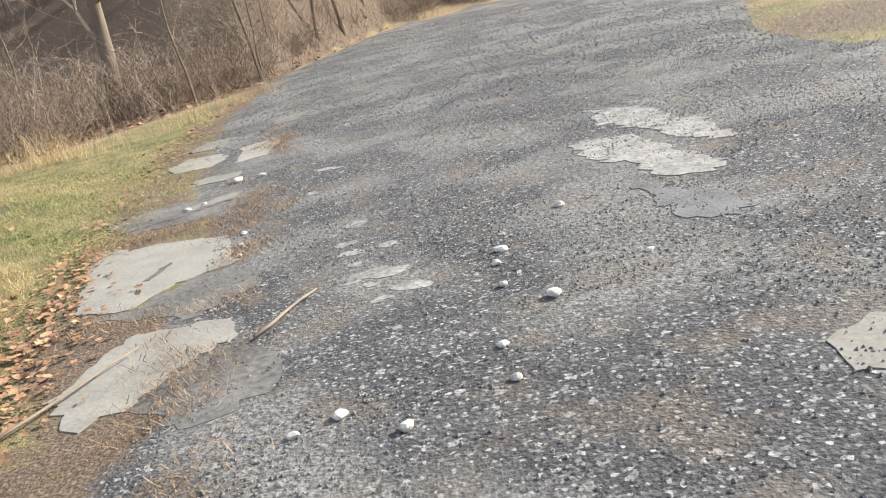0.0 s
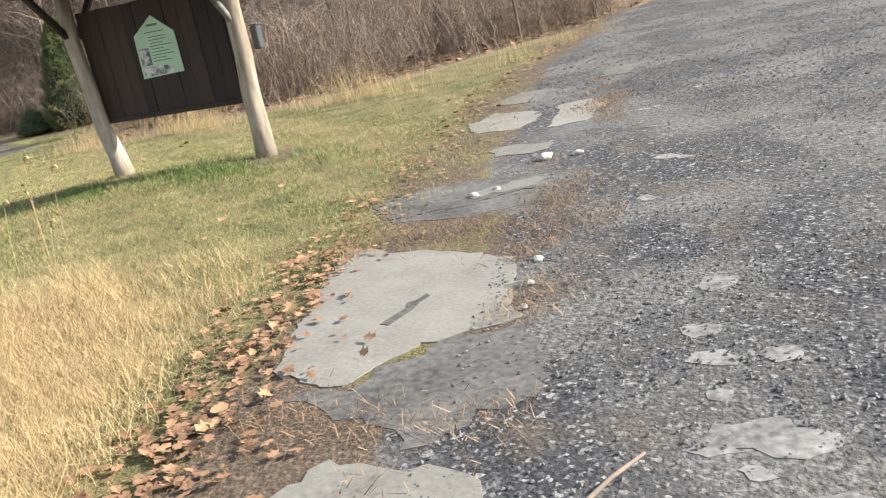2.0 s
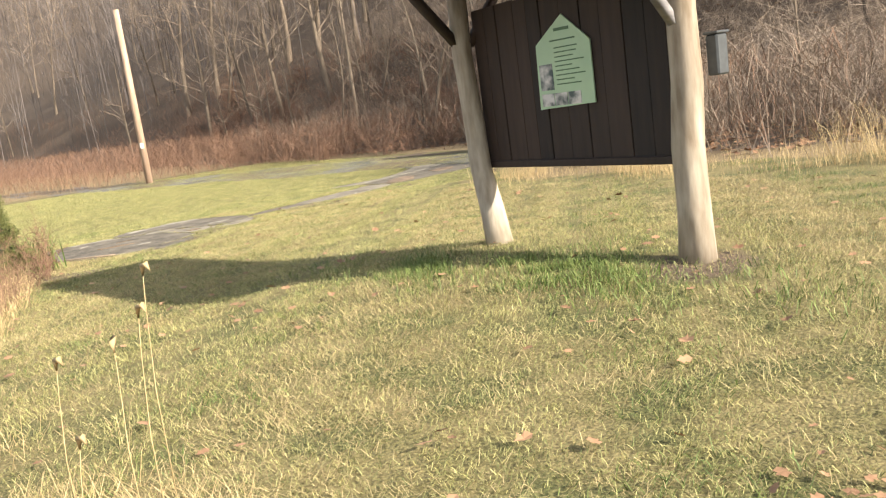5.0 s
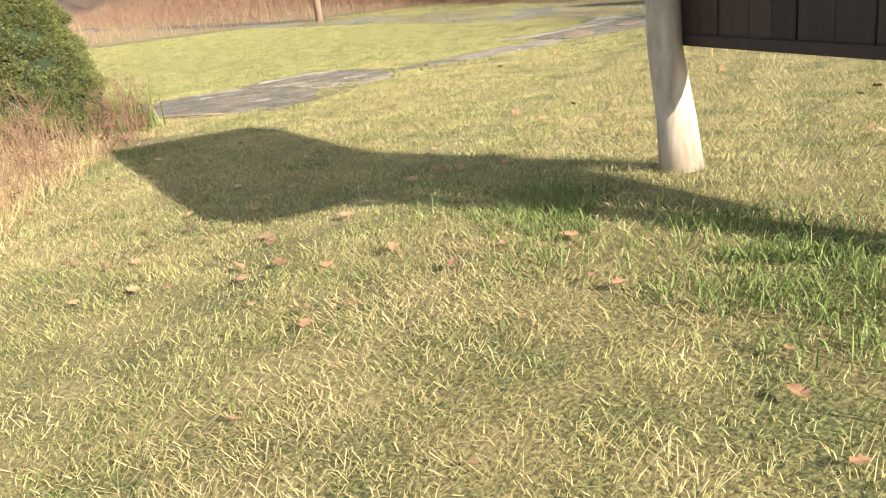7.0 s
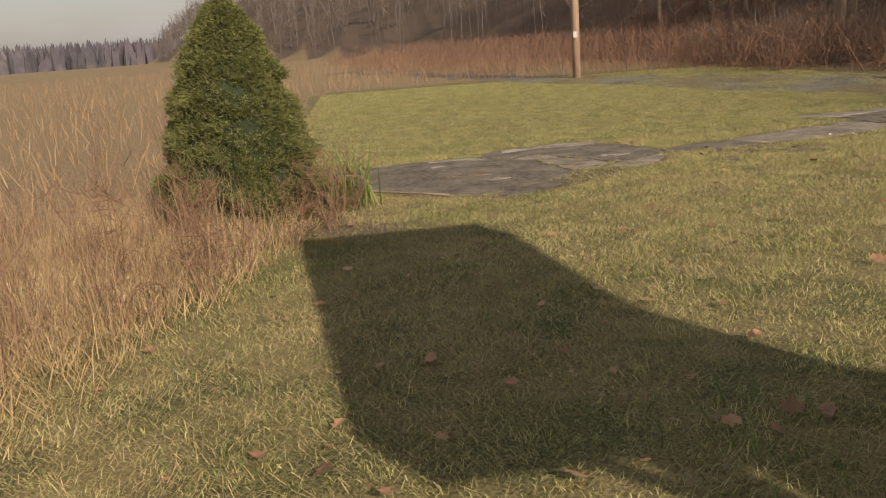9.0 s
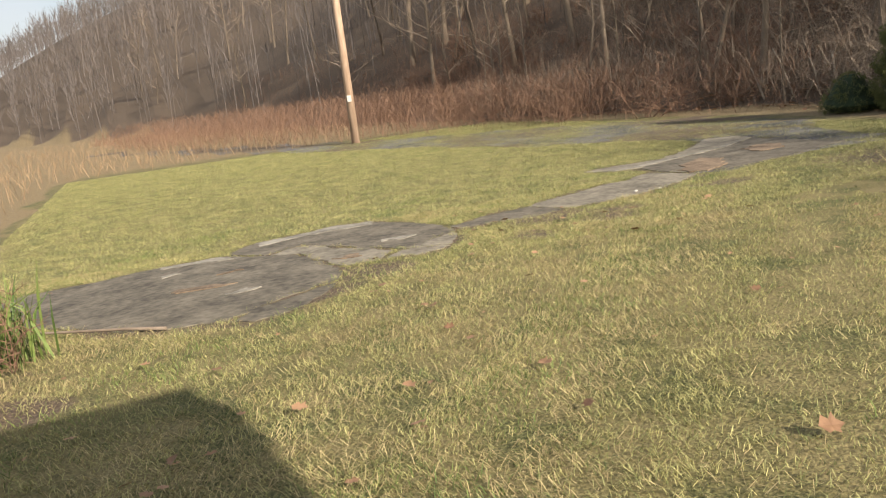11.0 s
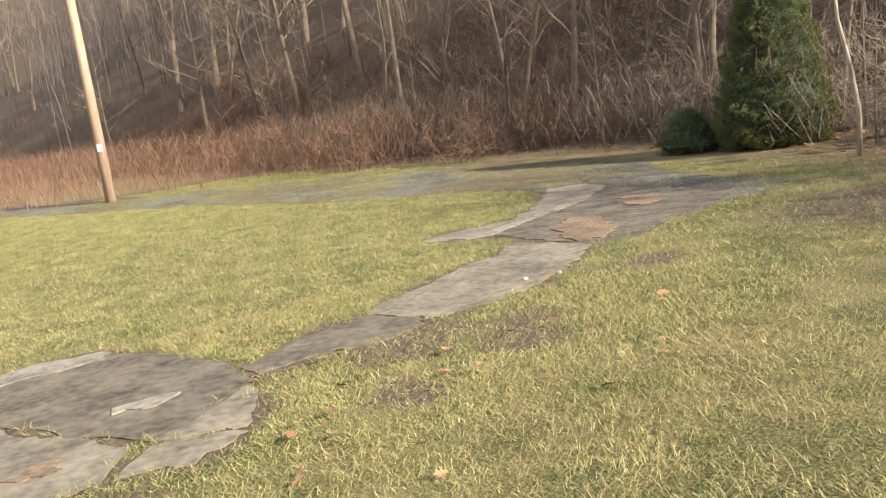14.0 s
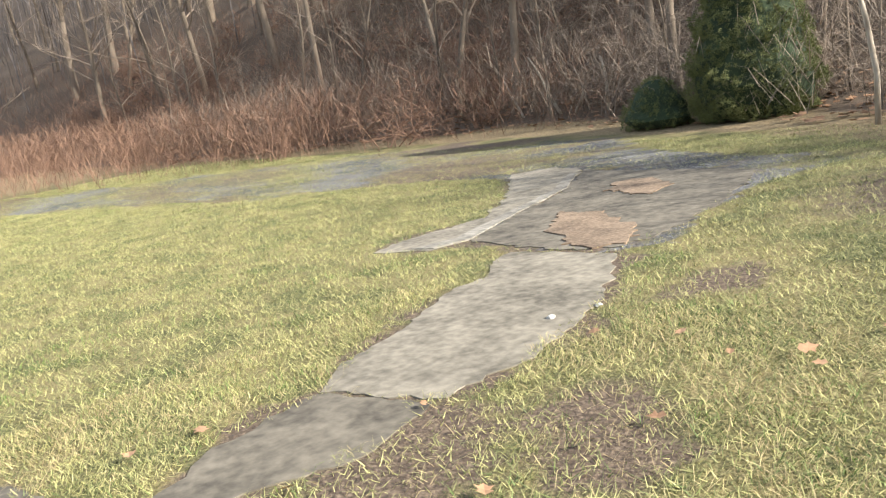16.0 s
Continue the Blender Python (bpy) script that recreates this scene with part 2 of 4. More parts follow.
def inside(x, y, poly):
    r = np.zeros(x.shape, bool)
    for (ax, ay), (bx, by) in zip(poly, poly[1:] + poly[:1]):
        if ay != by:
            r ^= ((ay > y) != (by > y)) & (x < (bx - ax) * (y - ay) / (by - ay) + ax)
    return r


GRAVEL = [(-3, -14), (-0.9, -2), (-0.6, 3.6), (-1.1, 7.1), (-1.7, 9), (-2.3, 11.7), (-3.1, 16.7), (-3.5, 26), (-5, 45), (0, 55), (14, 44), (12, 26),
          (9, 20), (6.6, 13.5), (6.4, 10.2), (8, 8.5), (14, 6), (14, -14)]
LANE = [(-70, 6), (-39, 15.4), (-34, 17.6), (-27.7, 19.1), (-26.3, 20.2), (-23.7, 20.8), (-21.5, 18.5), (-21.7, 17), (-20, 17.1), (-18.6, 17.4), (-19, 18.6),
        (-19.2, 20), (-18.9, 21), (-15, 20.2), (-15, 21.2), (-20, 21.6), (-22.6, 22.8), (-25.0, 25.0), (-29, 25.0), (-34, 22.6), (-40, 18.8), (-70, 8.5)]
PATIO = [
    [(-18.97, 8.18), (-19.0, 8.86), (-19.25, 9.55), (-19.25, 10.38), (-18.66, 10.76), (-18.36, 11.1), (-17.5, 11.19), (-16.67, 11.28), (-16.26, 11.08), (-15.85, 10.42),
     (-15.46, 10.03), (-15.62, 9.57), (-15.88, 9.26), (-16.6, 8.7), (-17.3, 8.0), (-18, 7.5)],
    [(-16.2, 11.1), (-15.8, 10.4), (-15.42, 10.05), (-15.2, 10.23), (-15.46, 10.6), (-15.75, 10.92)],
    [(-19.3, 10.42), (-18.68, 10.8), (-18.97, 11.31), (-18.0, 11.75), (-17.4, 12.03), (-17.31, 12.11), (-17.85, 12.89), (-18.44, 12.96), (-19.12, 12.85), (-20.04, 12.47),
     (-20.23, 12.0), (-20.05, 11.35), (-19.89, 10.74)],
    [(-18.62, 10.82), (-18.33, 11.15), (-17.5, 11.23), (-16.94, 11.36), (-16.96, 11.75), (-17.36, 11.99), (-18.0, 11.7), (-18.93, 11.28)],
    [(-17.27, 12.05), (-16.96, 11.8), (-16.77, 12.14), (-17.01, 12.52)],
    [(-17.28, 12.1), (-17.04, 12.56), (-17.33, 12.68), (-17.82, 12.87)]]
WALK_A = [(-18.7, 14.23), (-18.68, 13.93), (-18.61, 13.62), (-18.38, 13.19), (-18.25, 12.99), (-17.95, 12.97), (-18.0, 13.42), (-17.86, 13.77), (-17.88, 14.12), (-17.98, 14.44), (-18.28, 14.36)]
WALK_B = [(-18.72, 14.26), (-18.28, 14.39), (-17.99, 14.48), (-17.96, 14.92), (-18.0, 15.21), (-18.17, 15.76), (-18.47, 16.42), (-18.91, 17.07), (-20.0, 16.99), (-19.55, 16.24), (-19.57, 15.96),
          (-19.16, 15.06), (-18.94, 14.53)]
JOIN = [[(-21.64, 16.75), (-21.79, 17.3), (-21.63, 17.8), (-21.64, 18.32), (-22.52, 19.57), (-23.86, 21.0), (-23.45, 21.5), (-22.73, 21.28), (-21.79, 19.82), (-21.29, 18.32), (-20.9, 17.37), (-20.99, 16.94)],
        [(-20.78, 17.25), (-21.21, 18.24), (-21.7, 19.71), (-22.58, 21.17), (-20.86, 20.85), (-19.69, 20.58), (-19.18, 19.23), (-19.0, 18.1), (-19.01, 17.25), (-19.54, 17.15)]]
SLABS = PATIO + [WALK_A, WALK_B] + JOIN


def in_slab(x, y):
    r = np.zeros(np.shape(x), bool)
    for poly in SLABS:
        r |= inside(x, y, poly)
    return r


def cover(x, y):
    """Gravel, litter and dry-straw shares of the ground."""
    jx, jy = x + 0.18 * wavy(x, y, 2.7, 1) + 0.07 * wavy(x, y, 9, 2), y + 0.18 * wavy(x, y, 2.9, 3) + 0.07 * wavy(x, y, 8, 5)
    g = np.zeros(x.shape)
    for k in range(8):
        a = k * math.pi / 4
        g += inside(jx + 0.15 * math.cos(a), jy + 0.15 * math.sin(a), GRAVEL) / 8
    g = np.maximum(g, inside(jx, jy, LANE) * (0.62 + 0.3 * wavy(x, y, 1.7, 4)))
    foot = np.interp(x, FOOT_X, FOOT_Y)
    g = g * np.clip((foot - 1.5 - y) / 2, 0, 1)
    litter = np.clip((y - foot + 1.2 + 0.6 * wavy(x, y, 1.4, 6)) / 1.5, 0, 1)
    edge = np.exp(-((jx - np.interp(y, [-14, 3.6, 7.1, 11.7, 16.7, 26], [-1.7, -1.1, -1.8, -2.7, -3.3, -3.5])) / 0.75) ** 2) * (y < 27)
    litter = np.maximum(litter, edge * (0.72 + 0.3 * wavy(x, y, 3, 7)))
    side = np.exp(-((jx + 0.55 + 0.10 * (y - 4)) / 0.32) ** 2) * (y < 16) * (y > 0)
    litter = np.maximum(litter, side * np.clip(0.5 + 0.6 * wavy(x, y, 2.4, 2), 0, 0.85))
    g = np.where((side > 0.3) & (wavy(x, y, 2.4, 2) > 0.05) & (litter > 0.5), g * 0.55, g)
    litter = np.where((side > 0.25) & (g < 0.9) & (x > -2.0), np.maximum(litter, 0.95), litter)
    for px, py, pr in ((-17.75, 16.6, 0.4), (-17.25, 14.75, 0.42), (-17.0, 14.4, 0.36), (-17.55, 13.7, 0.42), (-17.75, 14.3, 0.4), (-16.7, 13.4, 0.3), (-17.1, 19.6, 1.6), (-16.4, 11.5, 0.5), (-17.6, 14.0, 0.35),
                       (-0.6, 2.6, 0.6), (0.15, 2.2, 0.5), (-0.9, 7.9, 0.5), (-1.6, 4.9, 0.4), (-1.9, 10.9, 0.5), (5, 22, 1.5), (7.5, 19, 2.0), (4.4, 27, 1.6), (-4.0, 22, 1.0), (-5.3, 11.0, 0.45), (-14.9, 7.6, 1.1),
                       (-14.2, 8.6, 0.5), (-4, 28, 3), (8, 12.5, 2.4), (6, 16, 2)):
        litter = np.maximum(litter, np.exp(-((jx - px) ** 2 + (jy - py) ** 2) / pr ** 2) * 0.95)
    # brown litter on the lane, which also puts the shadow lying there into its colour
    lane = inside(jx, jy, LANE)
    litter = np.maximum(litter, lane * np.clip(0.5 + 0.5 * wavy(x, y, 1.1, 2), 0, 0.9))
    g = np.where(lane & (litter > 0.55), g * 0.6, g)
    # trodden soil along the walkway
    near = np.zeros(x.shape)
    for k in range(8):
        a = k * math.pi / 4
        near += in_slab(jx + 0.16 * math.cos(a), jy + 0.16 * math.sin(a)) / 8
    litter = np.maximum(litter, np.clip(near * 2.2, 0, 0.85) * (0.75 + 0.3 * wavy(x, y, 4, 3)))
    lawn_south = np.interp(x, [-60, -39, -20, -15.5, -13, -11.5, -10, -7, -4, -1], [8, 7, 7.3, 7.6, 7.2, 7.0, 6.4, 5.9, 5.4, 3.0])
    dry = np.clip((lawn_south - y + 0.5 * wavy(x, y, 1.6, 9)) / 0.8, 0, 1)
    dry = np.maximum(dry, np.clip((y - foot + 3.0 + 0.5 * wavy(x, y, 1.3, 2)) / 1.0, 0, 1))
    dry = np.maximum(dry, np.clip((-42 - x) / 4, 0, 1))
    dry = np.maximum(dry, (x > 4) * np.clip(0.45 + 0.5 * wavy(x, y, 0.9, 3), 0, 1))
    return g, litter, np.clip(dry, 0, 1)


def spaced(lo, hi, step, far, grow=1.16):
    mid = list(np.arange(lo, hi + step / 2, step))
    out, s, v = [], step, hi
    while v < far:
        s *= grow
        v += s
        out.append(v)
    pre, s, v = [], step, lo
    while v > -far:
        s *= grow
        v -= s
        pre.append(v)
    return np.array(pre[::-1] + mid + out)


def raw_mesh(name, verts, faces_flat, sizes, material, smooth=False):
    me = bpy.data.meshes.new(name)
    me.vertices.add(len(verts))
    me.vertices.foreach_set("co", np.asarray(verts, np.float32).ravel())
    me.loops.add(len(faces_flat))
    me.loops.foreach_set("vertex_index", np.asarray(faces_flat, np.int32))
    me.polygons.add(len(sizes))
    sizes = np.asarray(sizes, np.int32)
    me.polygons.foreach_set("loop_start", np.concatenate(([0], np.cumsum(sizes)[:-1])).astype(np.int32))
    me.polygons.foreach_set("use_smooth", np.full(len(sizes), smooth))
    me.update(calc_edges=True)
    me.materials.append(material)
    return me


def land(x, y):
    """The land with its small unevenness."""
    return rise(x, y) + 0.004 * wavy(x, y, 5, 3) + 0.006 * wavy(x, y, 2.1, 8) * (np.asarray(x) > -8)


def build_ground():
    xs, ys = spaced(-22, 7, 0.12, 1500), spaced(-1, 22, 0.12, 1500)
    gx, gy = np.meshgrid(xs, ys)
    g, li, dr = cover(gx, gy)
    z = land(gx, gy)
    w, h = len(xs), len(ys)
    idx = (np.arange(h - 1)[:, None] * w + np.arange(w - 1)[None, :]).ravel()
    quads = np.stack([idx, idx + 1, idx + 1 + w, idx + w], 1)
    me = raw_mesh("ground", np.stack([gx, gy, z], -1).reshape(-1, 3), quads.ravel(), np.full(len(quads), 4), ground_material(), True)
    col = me.color_attributes.new("cover", "FLOAT_COLOR", "POINT")
    col.data.foreach_set("color", np.stack([g, li, dr, np.ones_like(g)], -1).astype(np.float32).ravel())
    tagged(new("ground", me), "lawn, gravel drive and leaf-strewn slope", "ground", kind="structure")


build_ground()
RNG = np.random.default_rng(7)


# ---- building helpers ----
def part(name, bm, material, parent=None, label=""):
    me = bpy.data.meshes.new(name)
    bm.to_mesh(me)
    bm.free()
    me.materials.append(material)
    ob = new(name, me)
    ob.parent = parent
    return tagged(ob, label)


def empty(name, x, y, z, label, category, **kw):
    ob = new(name)
    ob.location = (x, y, z)
    return tagged(ob, label, category, **kw)


def box(a, b, bevel=0.006, turn=None):
    """A box from corner a to corner b, with bevelled edges."""
    bm = bmesh.new()
    a, b = Vector(a), Vector(b)
    bmesh.ops.create_cube(bm, size=1, matrix=Matrix.Translation((a + b) / 2) @ Matrix.Diagonal((*(b - a), 1)))
    bmesh.ops.bevel(bm, geom=bm.edges[:], offset=bevel, segments=1, affect="EDGES")
    if turn is not None:
        bm.transform(turn)
    return bm


def tube(points, radii, sides=10, rough=0.0, seed=0):
    """A closed, tapered tube through points."""
    bm = bmesh.new()
    rnd = random.Random(seed)
    rings = []
    for i, p in enumerate(points):
        p = Vector(p)
        d = (Vector(points[min(i + 1, len(points) - 1)]) - Vector(points[max(i - 1, 0)])).normalized()
        u = d.orthogonal().normalized() if abs(d.z) < 0.9 else Vector((1, 0, 0)).cross(d).normalized()
        v = d.cross(u)
        rings.append([bm.verts.new(p + (u * math.cos(k * math.tau / sides) + v * math.sin(k * math.tau / sides)) * radii[i] * (1 + rough * rnd.uniform(-1, 1))) for k in range(sides)])
    for a, b in zip(rings, rings[1:]):
        for k in range(sides):
            bm.faces.new((a[k], a[(k + 1) % sides], b[(k + 1) % sides], b[k])).smooth = True
    bm.faces.new(rings[0][::-1])
    bm.faces.new(rings[-1])
    bmesh.ops.recalc_face_normals(bm, faces=bm.faces[:])
    return bm


def blades(name, base, height, width, lean, material, label, category, droop=0.35, stuff=True, comb=None, single=False):
    """Many thin tapering leaves or stems, from base points."""
    n = len(base)
    a = RNG.uniform(0, math.tau, n) if comb is None else comb + RNG.normal(0, 1.5, n)
    f = RNG.uniform(0, math.tau, n)
    side = np.stack([np.cos(f), np.sin(f), np.zeros(n)], 1) * (width / 2)[:, None]
    out = np.stack([np.cos(a), np.sin(a), np.zeros(n)], 1)
    up = np.array([0, 0, 1.0])
    if single:
        tip = base + up * (height * (1 - droop * lean))[:, None] + out * (height * lean)[:, None]
        me = raw_mesh(name, np.stack([base - side, base + side, tip], 1).reshape(-1, 3), np.arange(n * 3), np.full(n, 3), material)
        return tagged(new(name, me), label, category, kind="stuff")
    mid = base + up * (height * 0.55)[:, None] + out * (height * lean * 0.35)[:, None]
    tip = base + up * (height * (1 - droop * lean))[:, None] + out * (height * lean)[:, None]
    v = np.stack([base - side, base + side, mid + side * 0.75, mid - side * 0.75, tip], 1).reshape(-1, 3)
    k = (np.arange(n) * 5)[:, None]
    faces = np.concatenate([k + np.array([0, 1, 2, 3]), k + np.array([3, 2, 4])], 1)
    me = raw_mesh(name, v, faces.ravel(), np.tile([4, 3], n), material)
    return tagged(new(name, me), label, category, kind="stuff" if stuff else "")


def scatter(n, x0, x1, y0, y1, keep):
    x, y = RNG.uniform(x0, x1, n), RNG.uniform(y0, y1, n)
    p = np.clip(keep(x, y), 0, 1)
    ok = RNG.uniform(0, 1, n) < p
    x, y = x[ok], y[ok]
    return np.stack([x, y, rise(x, y)], 1)


# ---- concrete and asphalt ----
def slab(name, poly, material, parent, lift=0.007, depth=0.10, jag=0.07, seed=0, label=""):
    rnd = random.Random(seed)
    bm = bmesh.new()
    ring = []
    for (ax, ay), (bx, by) in zip(poly, poly[1:] + poly[:1]):
        d = math.hypot(bx - ax, by - ay)
        k = max(2, int(d / 0.07))
        for i in range(k):
            f = i / k
            x, y = ax + (bx - ax) * f, ay + (by - ay) * f
            p = Vector((x * 2.6 + seed, y * 2.6, 0))
            x += jag * 1.3 * noise.noise(p) + jag * 0.7 * noise.noise(p * 4) + jag * 0.6 * noise.noise(p * 11) + rnd.gauss(0, 0.004)
            y += jag * 1.3 * noise.noise(p + Vector((7, 3, 1))) + jag * 0.7 * noise.noise(p * 4 + Vector((2, 9, 4))) + jag * 0.6 * noise.noise(p * 11 + Vector((5, 1, 8))) + rnd.gauss(0, 0.004)
            ring.append(bm.verts.new((x, y, float(land(x, y)) + lift)))
    top = bm.faces.new(ring)
    low = [bm.verts.new(v.co + Vector((rnd.gauss(0, 0.008), rnd.gauss(0, 0.008), -depth))) for v in ring]
    for i in range(len(ring)):
        j = (i + 1) % len(ring)
        bm.faces.new((ring[j], ring[i], low[i], low[j]))
    bmesh.ops.triangulate(bm, faces=[top])
    bmesh.ops.recalc_face_normals(bm, faces=bm.faces[:])
    return part(name, bm, material, parent, label)


kerb_walk = empty("pavement", 0, 0, 0, "old broken concrete slabs beside the gravel drive", "pavement", kind="structure")
slab("slab", [(-1.36, 3.73), (-1.2, 4.41), (-1.12, 4.67), (-0.7, 4.66), (-0.41, 4.59), (-0.34, 4.26), (-0.65, 3.89), (-0.8, 3.47), (-1.02, 3.3)], M_CONC, kerb_walk, seed=1)
slab("slab", [(-0.77, 3.45), (-0.62, 3.87), (-0.31, 4.24), (-0.02, 3.85), (0.05, 3.4), (-0.4, 3.1)], M_WETC, kerb_walk, 0.003, jag=0.1, seed=9, label="dark damp broken edge of the slab")
slab("slab", [(-1.85, 5.45), (-2.1, 6.4), (-2.34, 7.36), (-1.7, 7.2), (-0.95, 7.0), (-0.86, 6.5), (-0.7, 6.06), (-1.21, 5.63), (-1.35, 5.25)], M_CONC, kerb_walk, seed=2)
slab("slab", [(-1.32, 5.23), (-1.18, 5.6), (-0.67, 6.03), (-0.54, 5.72), (-0.3, 5.2), (-0.8, 4.84), (-1.7, 5.16)], M_WETC, kerb_walk, 0.003, jag=0.1, seed=10, label="dark damp broken edge of the slab")
slab("stain", [(-1.46, 6.0), (-1.43, 6.2), (-1.39, 6.42), (-1.35, 6.4), (-1.36, 6.2), (-1.39, 6.0)], M_WETC, kerb_walk, 0.010, 0.02, 0.05, 15, "dark oily stain on the slab")
slab("slab", [(-2.62, 8.3), (-2.2, 7.98), (-1.5, 8.05), (-1.1, 8.3), (-1.2, 8.7), (-1.5, 8.53), (-1.85, 8.28), (-2.3, 8.1)], M_WETC, kerb_walk, 0.003, jag=0.08, seed=16, label="dark damp broken edge of the slab")
slab("slab", [(-2.66, 8.58), (-2.35, 9.0), (-1.7, 9.15), (-1.27, 9.08), (-1.25, 8.72), (-1.5, 8.55), (-1.85, 8.3), (-2.3, 8.06)], M_WETC, kerb_walk, seed=3)
slab("worn_patch", [(-1.85, 8.62), (-1.4, 8.98), (-1.28, 8.95), (-1.3, 8.76), (-1.55, 8.62), (-1.75, 8.5)], M_CONC, kerb_walk, 0.010, 0.02, 0.09, 17, "paler worn patch on the slab")
slab("slab", [(-2.94, 11.95), (-2.73, 12.6), (-2.2, 12.45), (-1.98, 11.65), (-2.15, 11.25), (-2.57, 11.2)], M_CONC, kerb_walk, seed=4)
slab("slab", [(-2.14, 10.25), (-1.9, 10.42), (-1.5, 10.34), (-1.49, 10.02), (-1.95, 9.93)], M_CONC, kerb_walk, seed=5)
slab("slab", [(-1.9, 12.6), (-1.5, 12.8), (-1.28, 12.2), (-1.35, 11.35), (-1.7, 11.2)], M_CONC, kerb_walk, seed=6)
slab("slab", [(-3.1, 13.3), (-2.9, 14.3), (-2.3, 14.2), (-2.4, 13.2)], M_CONC, kerb_walk, seed=7)
slab("slab", [(-1.8, 14.6), (-1.7, 15.6), (-1.2, 15.5), (-1.3, 14.6)], M_CONC, kerb_walk, seed=8)
drive = empty("road", 0, 0, 0, "worn asphalt remnants in the gravel drive", "road", kind="structure")
slab("asphalt_patch", [(2.51, 7.84), (2.95, 7.6), (3.2, 6.4), (3.3, 5.74), (3.06, 5.67), (2.74, 5.8), (2.67, 6.55), (2.38, 7.05)], M_PATCH, drive, 0.006, jag=0.12, seed=11)
slab("asphalt_patch", [(2.95, 9.35), (3.35, 9.1), (3.75, 7.3), (3.6, 6.7), (3.3, 7.0), (3.2, 7.7), (2.85, 8.4)], M_PATCH, drive, 0.005, jag=0.12, seed=12)
slab("asphalt_patch", [(2.5, 5.68), (2.75, 5.62), (3.04, 4.67), (2.82, 4.49), (2.51, 4.75)], M_ASPH, drive, 0.006, jag=0.1, seed=13)
slab("asphalt_patch", [(2.54, 2.67), (2.67, 2.79), (3.0, 2.7), (2.9, 2.2), (2.5, 2.42)], M_CONC, drive, 0.006, jag=0.09, seed=14)
for i, (px, py) in enumerate(((0.19, 5.81), (0.29, 5.53), (0.34, 5.26), (0.43, 4.94), (0.30, 4.82), (0.47, 4.74), (0.70, 4.51), (0.51, 4.38), (-0.1, 9.2), (-0.25, 9.25), (0.05, 7.4),
                              (0.58, 5.6), (0.28, 6.4), (-0.5, 10.6), (-0.7, 11.6), (-0.2, 12.6), (-2.16, 15.9), (0.62, 4.9), (-0.3, 8.1))):
    r = 0.075 + 0.035 * math.sin(i * 2.3)
    slab("asphalt_patch", [(px + r * 1.3 * math.cos(a), py + r * math.sin(a)) for a in (0.2, 1.3, 2.4, 3.6, 4.7, 5.6)], M_PATCH, drive, 0.003, 0.03, 0.06, 20 + i)
walkway = empty("pavement", 0, 0, 0, "dark stained cracked concrete walkway across the lawn", "walkway", kind="structure")
for i, poly in enumerate(PATIO):
    slab("slab", poly, M_WALKP if i in (3, 4, 5) else M_WALKC, walkway, 0.008, jag=0.05, seed=31 + i)
slab("slab", WALK_A, M_WALKC, walkway, 0.008, jag=0.06, seed=41)
slab("slab", WALK_B, M_WALKP, walkway, 0.008, jag=0.06, seed=42)
slab("slab", JOIN[0], M_WALKP, walkway, 0.008, jag=0.08, seed=43)
slab("slab", JOIN[1], M_WALKC, walkway, 0.008, jag=0.08, seed=44)
slab("edging", [(-20.99, 16.98), (-20.88, 17.36), (-21.27, 18.32), (-21.77, 19.82), (-22.5, 20.9), (-22.62, 20.85), (-21.92, 19.8), (-21.44, 18.34), (-21.1, 17.4), (-21.25, 16.95)], M_LIME, walkway, 0.016, jag=0.02, seed=45, label="bleached pale edging strip")
slab("edging", [(-20.1, 12.4), (-20.2, 11.95), (-20.02, 11.35), (-19.85, 10.85), (-19.6, 10.9), (-19.75, 11.4), (-19.88, 11.9), (-19.7, 12.5)], M_LIME, walkway, 0.015, jag=0.09, seed=46, label="bleached pale worn edge")
slab("edging", [(-19.2, 9.6), (-19.2, 10.3), (-18.95, 10.45), (-18.9, 10.2), (-19.05, 9.7)], M_LIME, walkway, 0.015, jag=0.08, seed=47, label="bleached pale worn edge")
slab("soil_patch", [(-20.21, 17.74), (-20.71, 18.57), (-20.16, 18.43), (-19.38, 17.99), (-19.02, 17.34), (-19.54, 17.2)], M_SOIL, walkway, 0.018, jag=0.12, seed=48, label="brown soil washed over the concrete")
slab("soil_patch", [(-21.25, 19.91), (-20.92, 20.35), (-20.3, 19.78), (-20.21, 19.34), (-20.68, 19.39)], M_SOIL, walkway, 0.018, jag=0.12, seed=49, label="brown soil washed over the concrete")
for i, (px, py, r) in enumerate(((-17.2, 9.9, 0.16), (-16.7, 10.3, 0.1), (-17.9, 10.2, 0.09), (-18.4, 9.7, 0.1), (-17.4, 11.5, 0.12), (-18.1, 12.3, 0.13))):
    slab("soil_patch", [(px + r * 0.7 * math.cos(a), py + r * 1.5 * math.sin(a)) for a in (0.2, 1.3, 2.4, 3.6, 4.7, 5.6)], M_LIME if i % 2 else M_SOIL, walkway, 0.016, 0.03, 0.12, 50 + i)


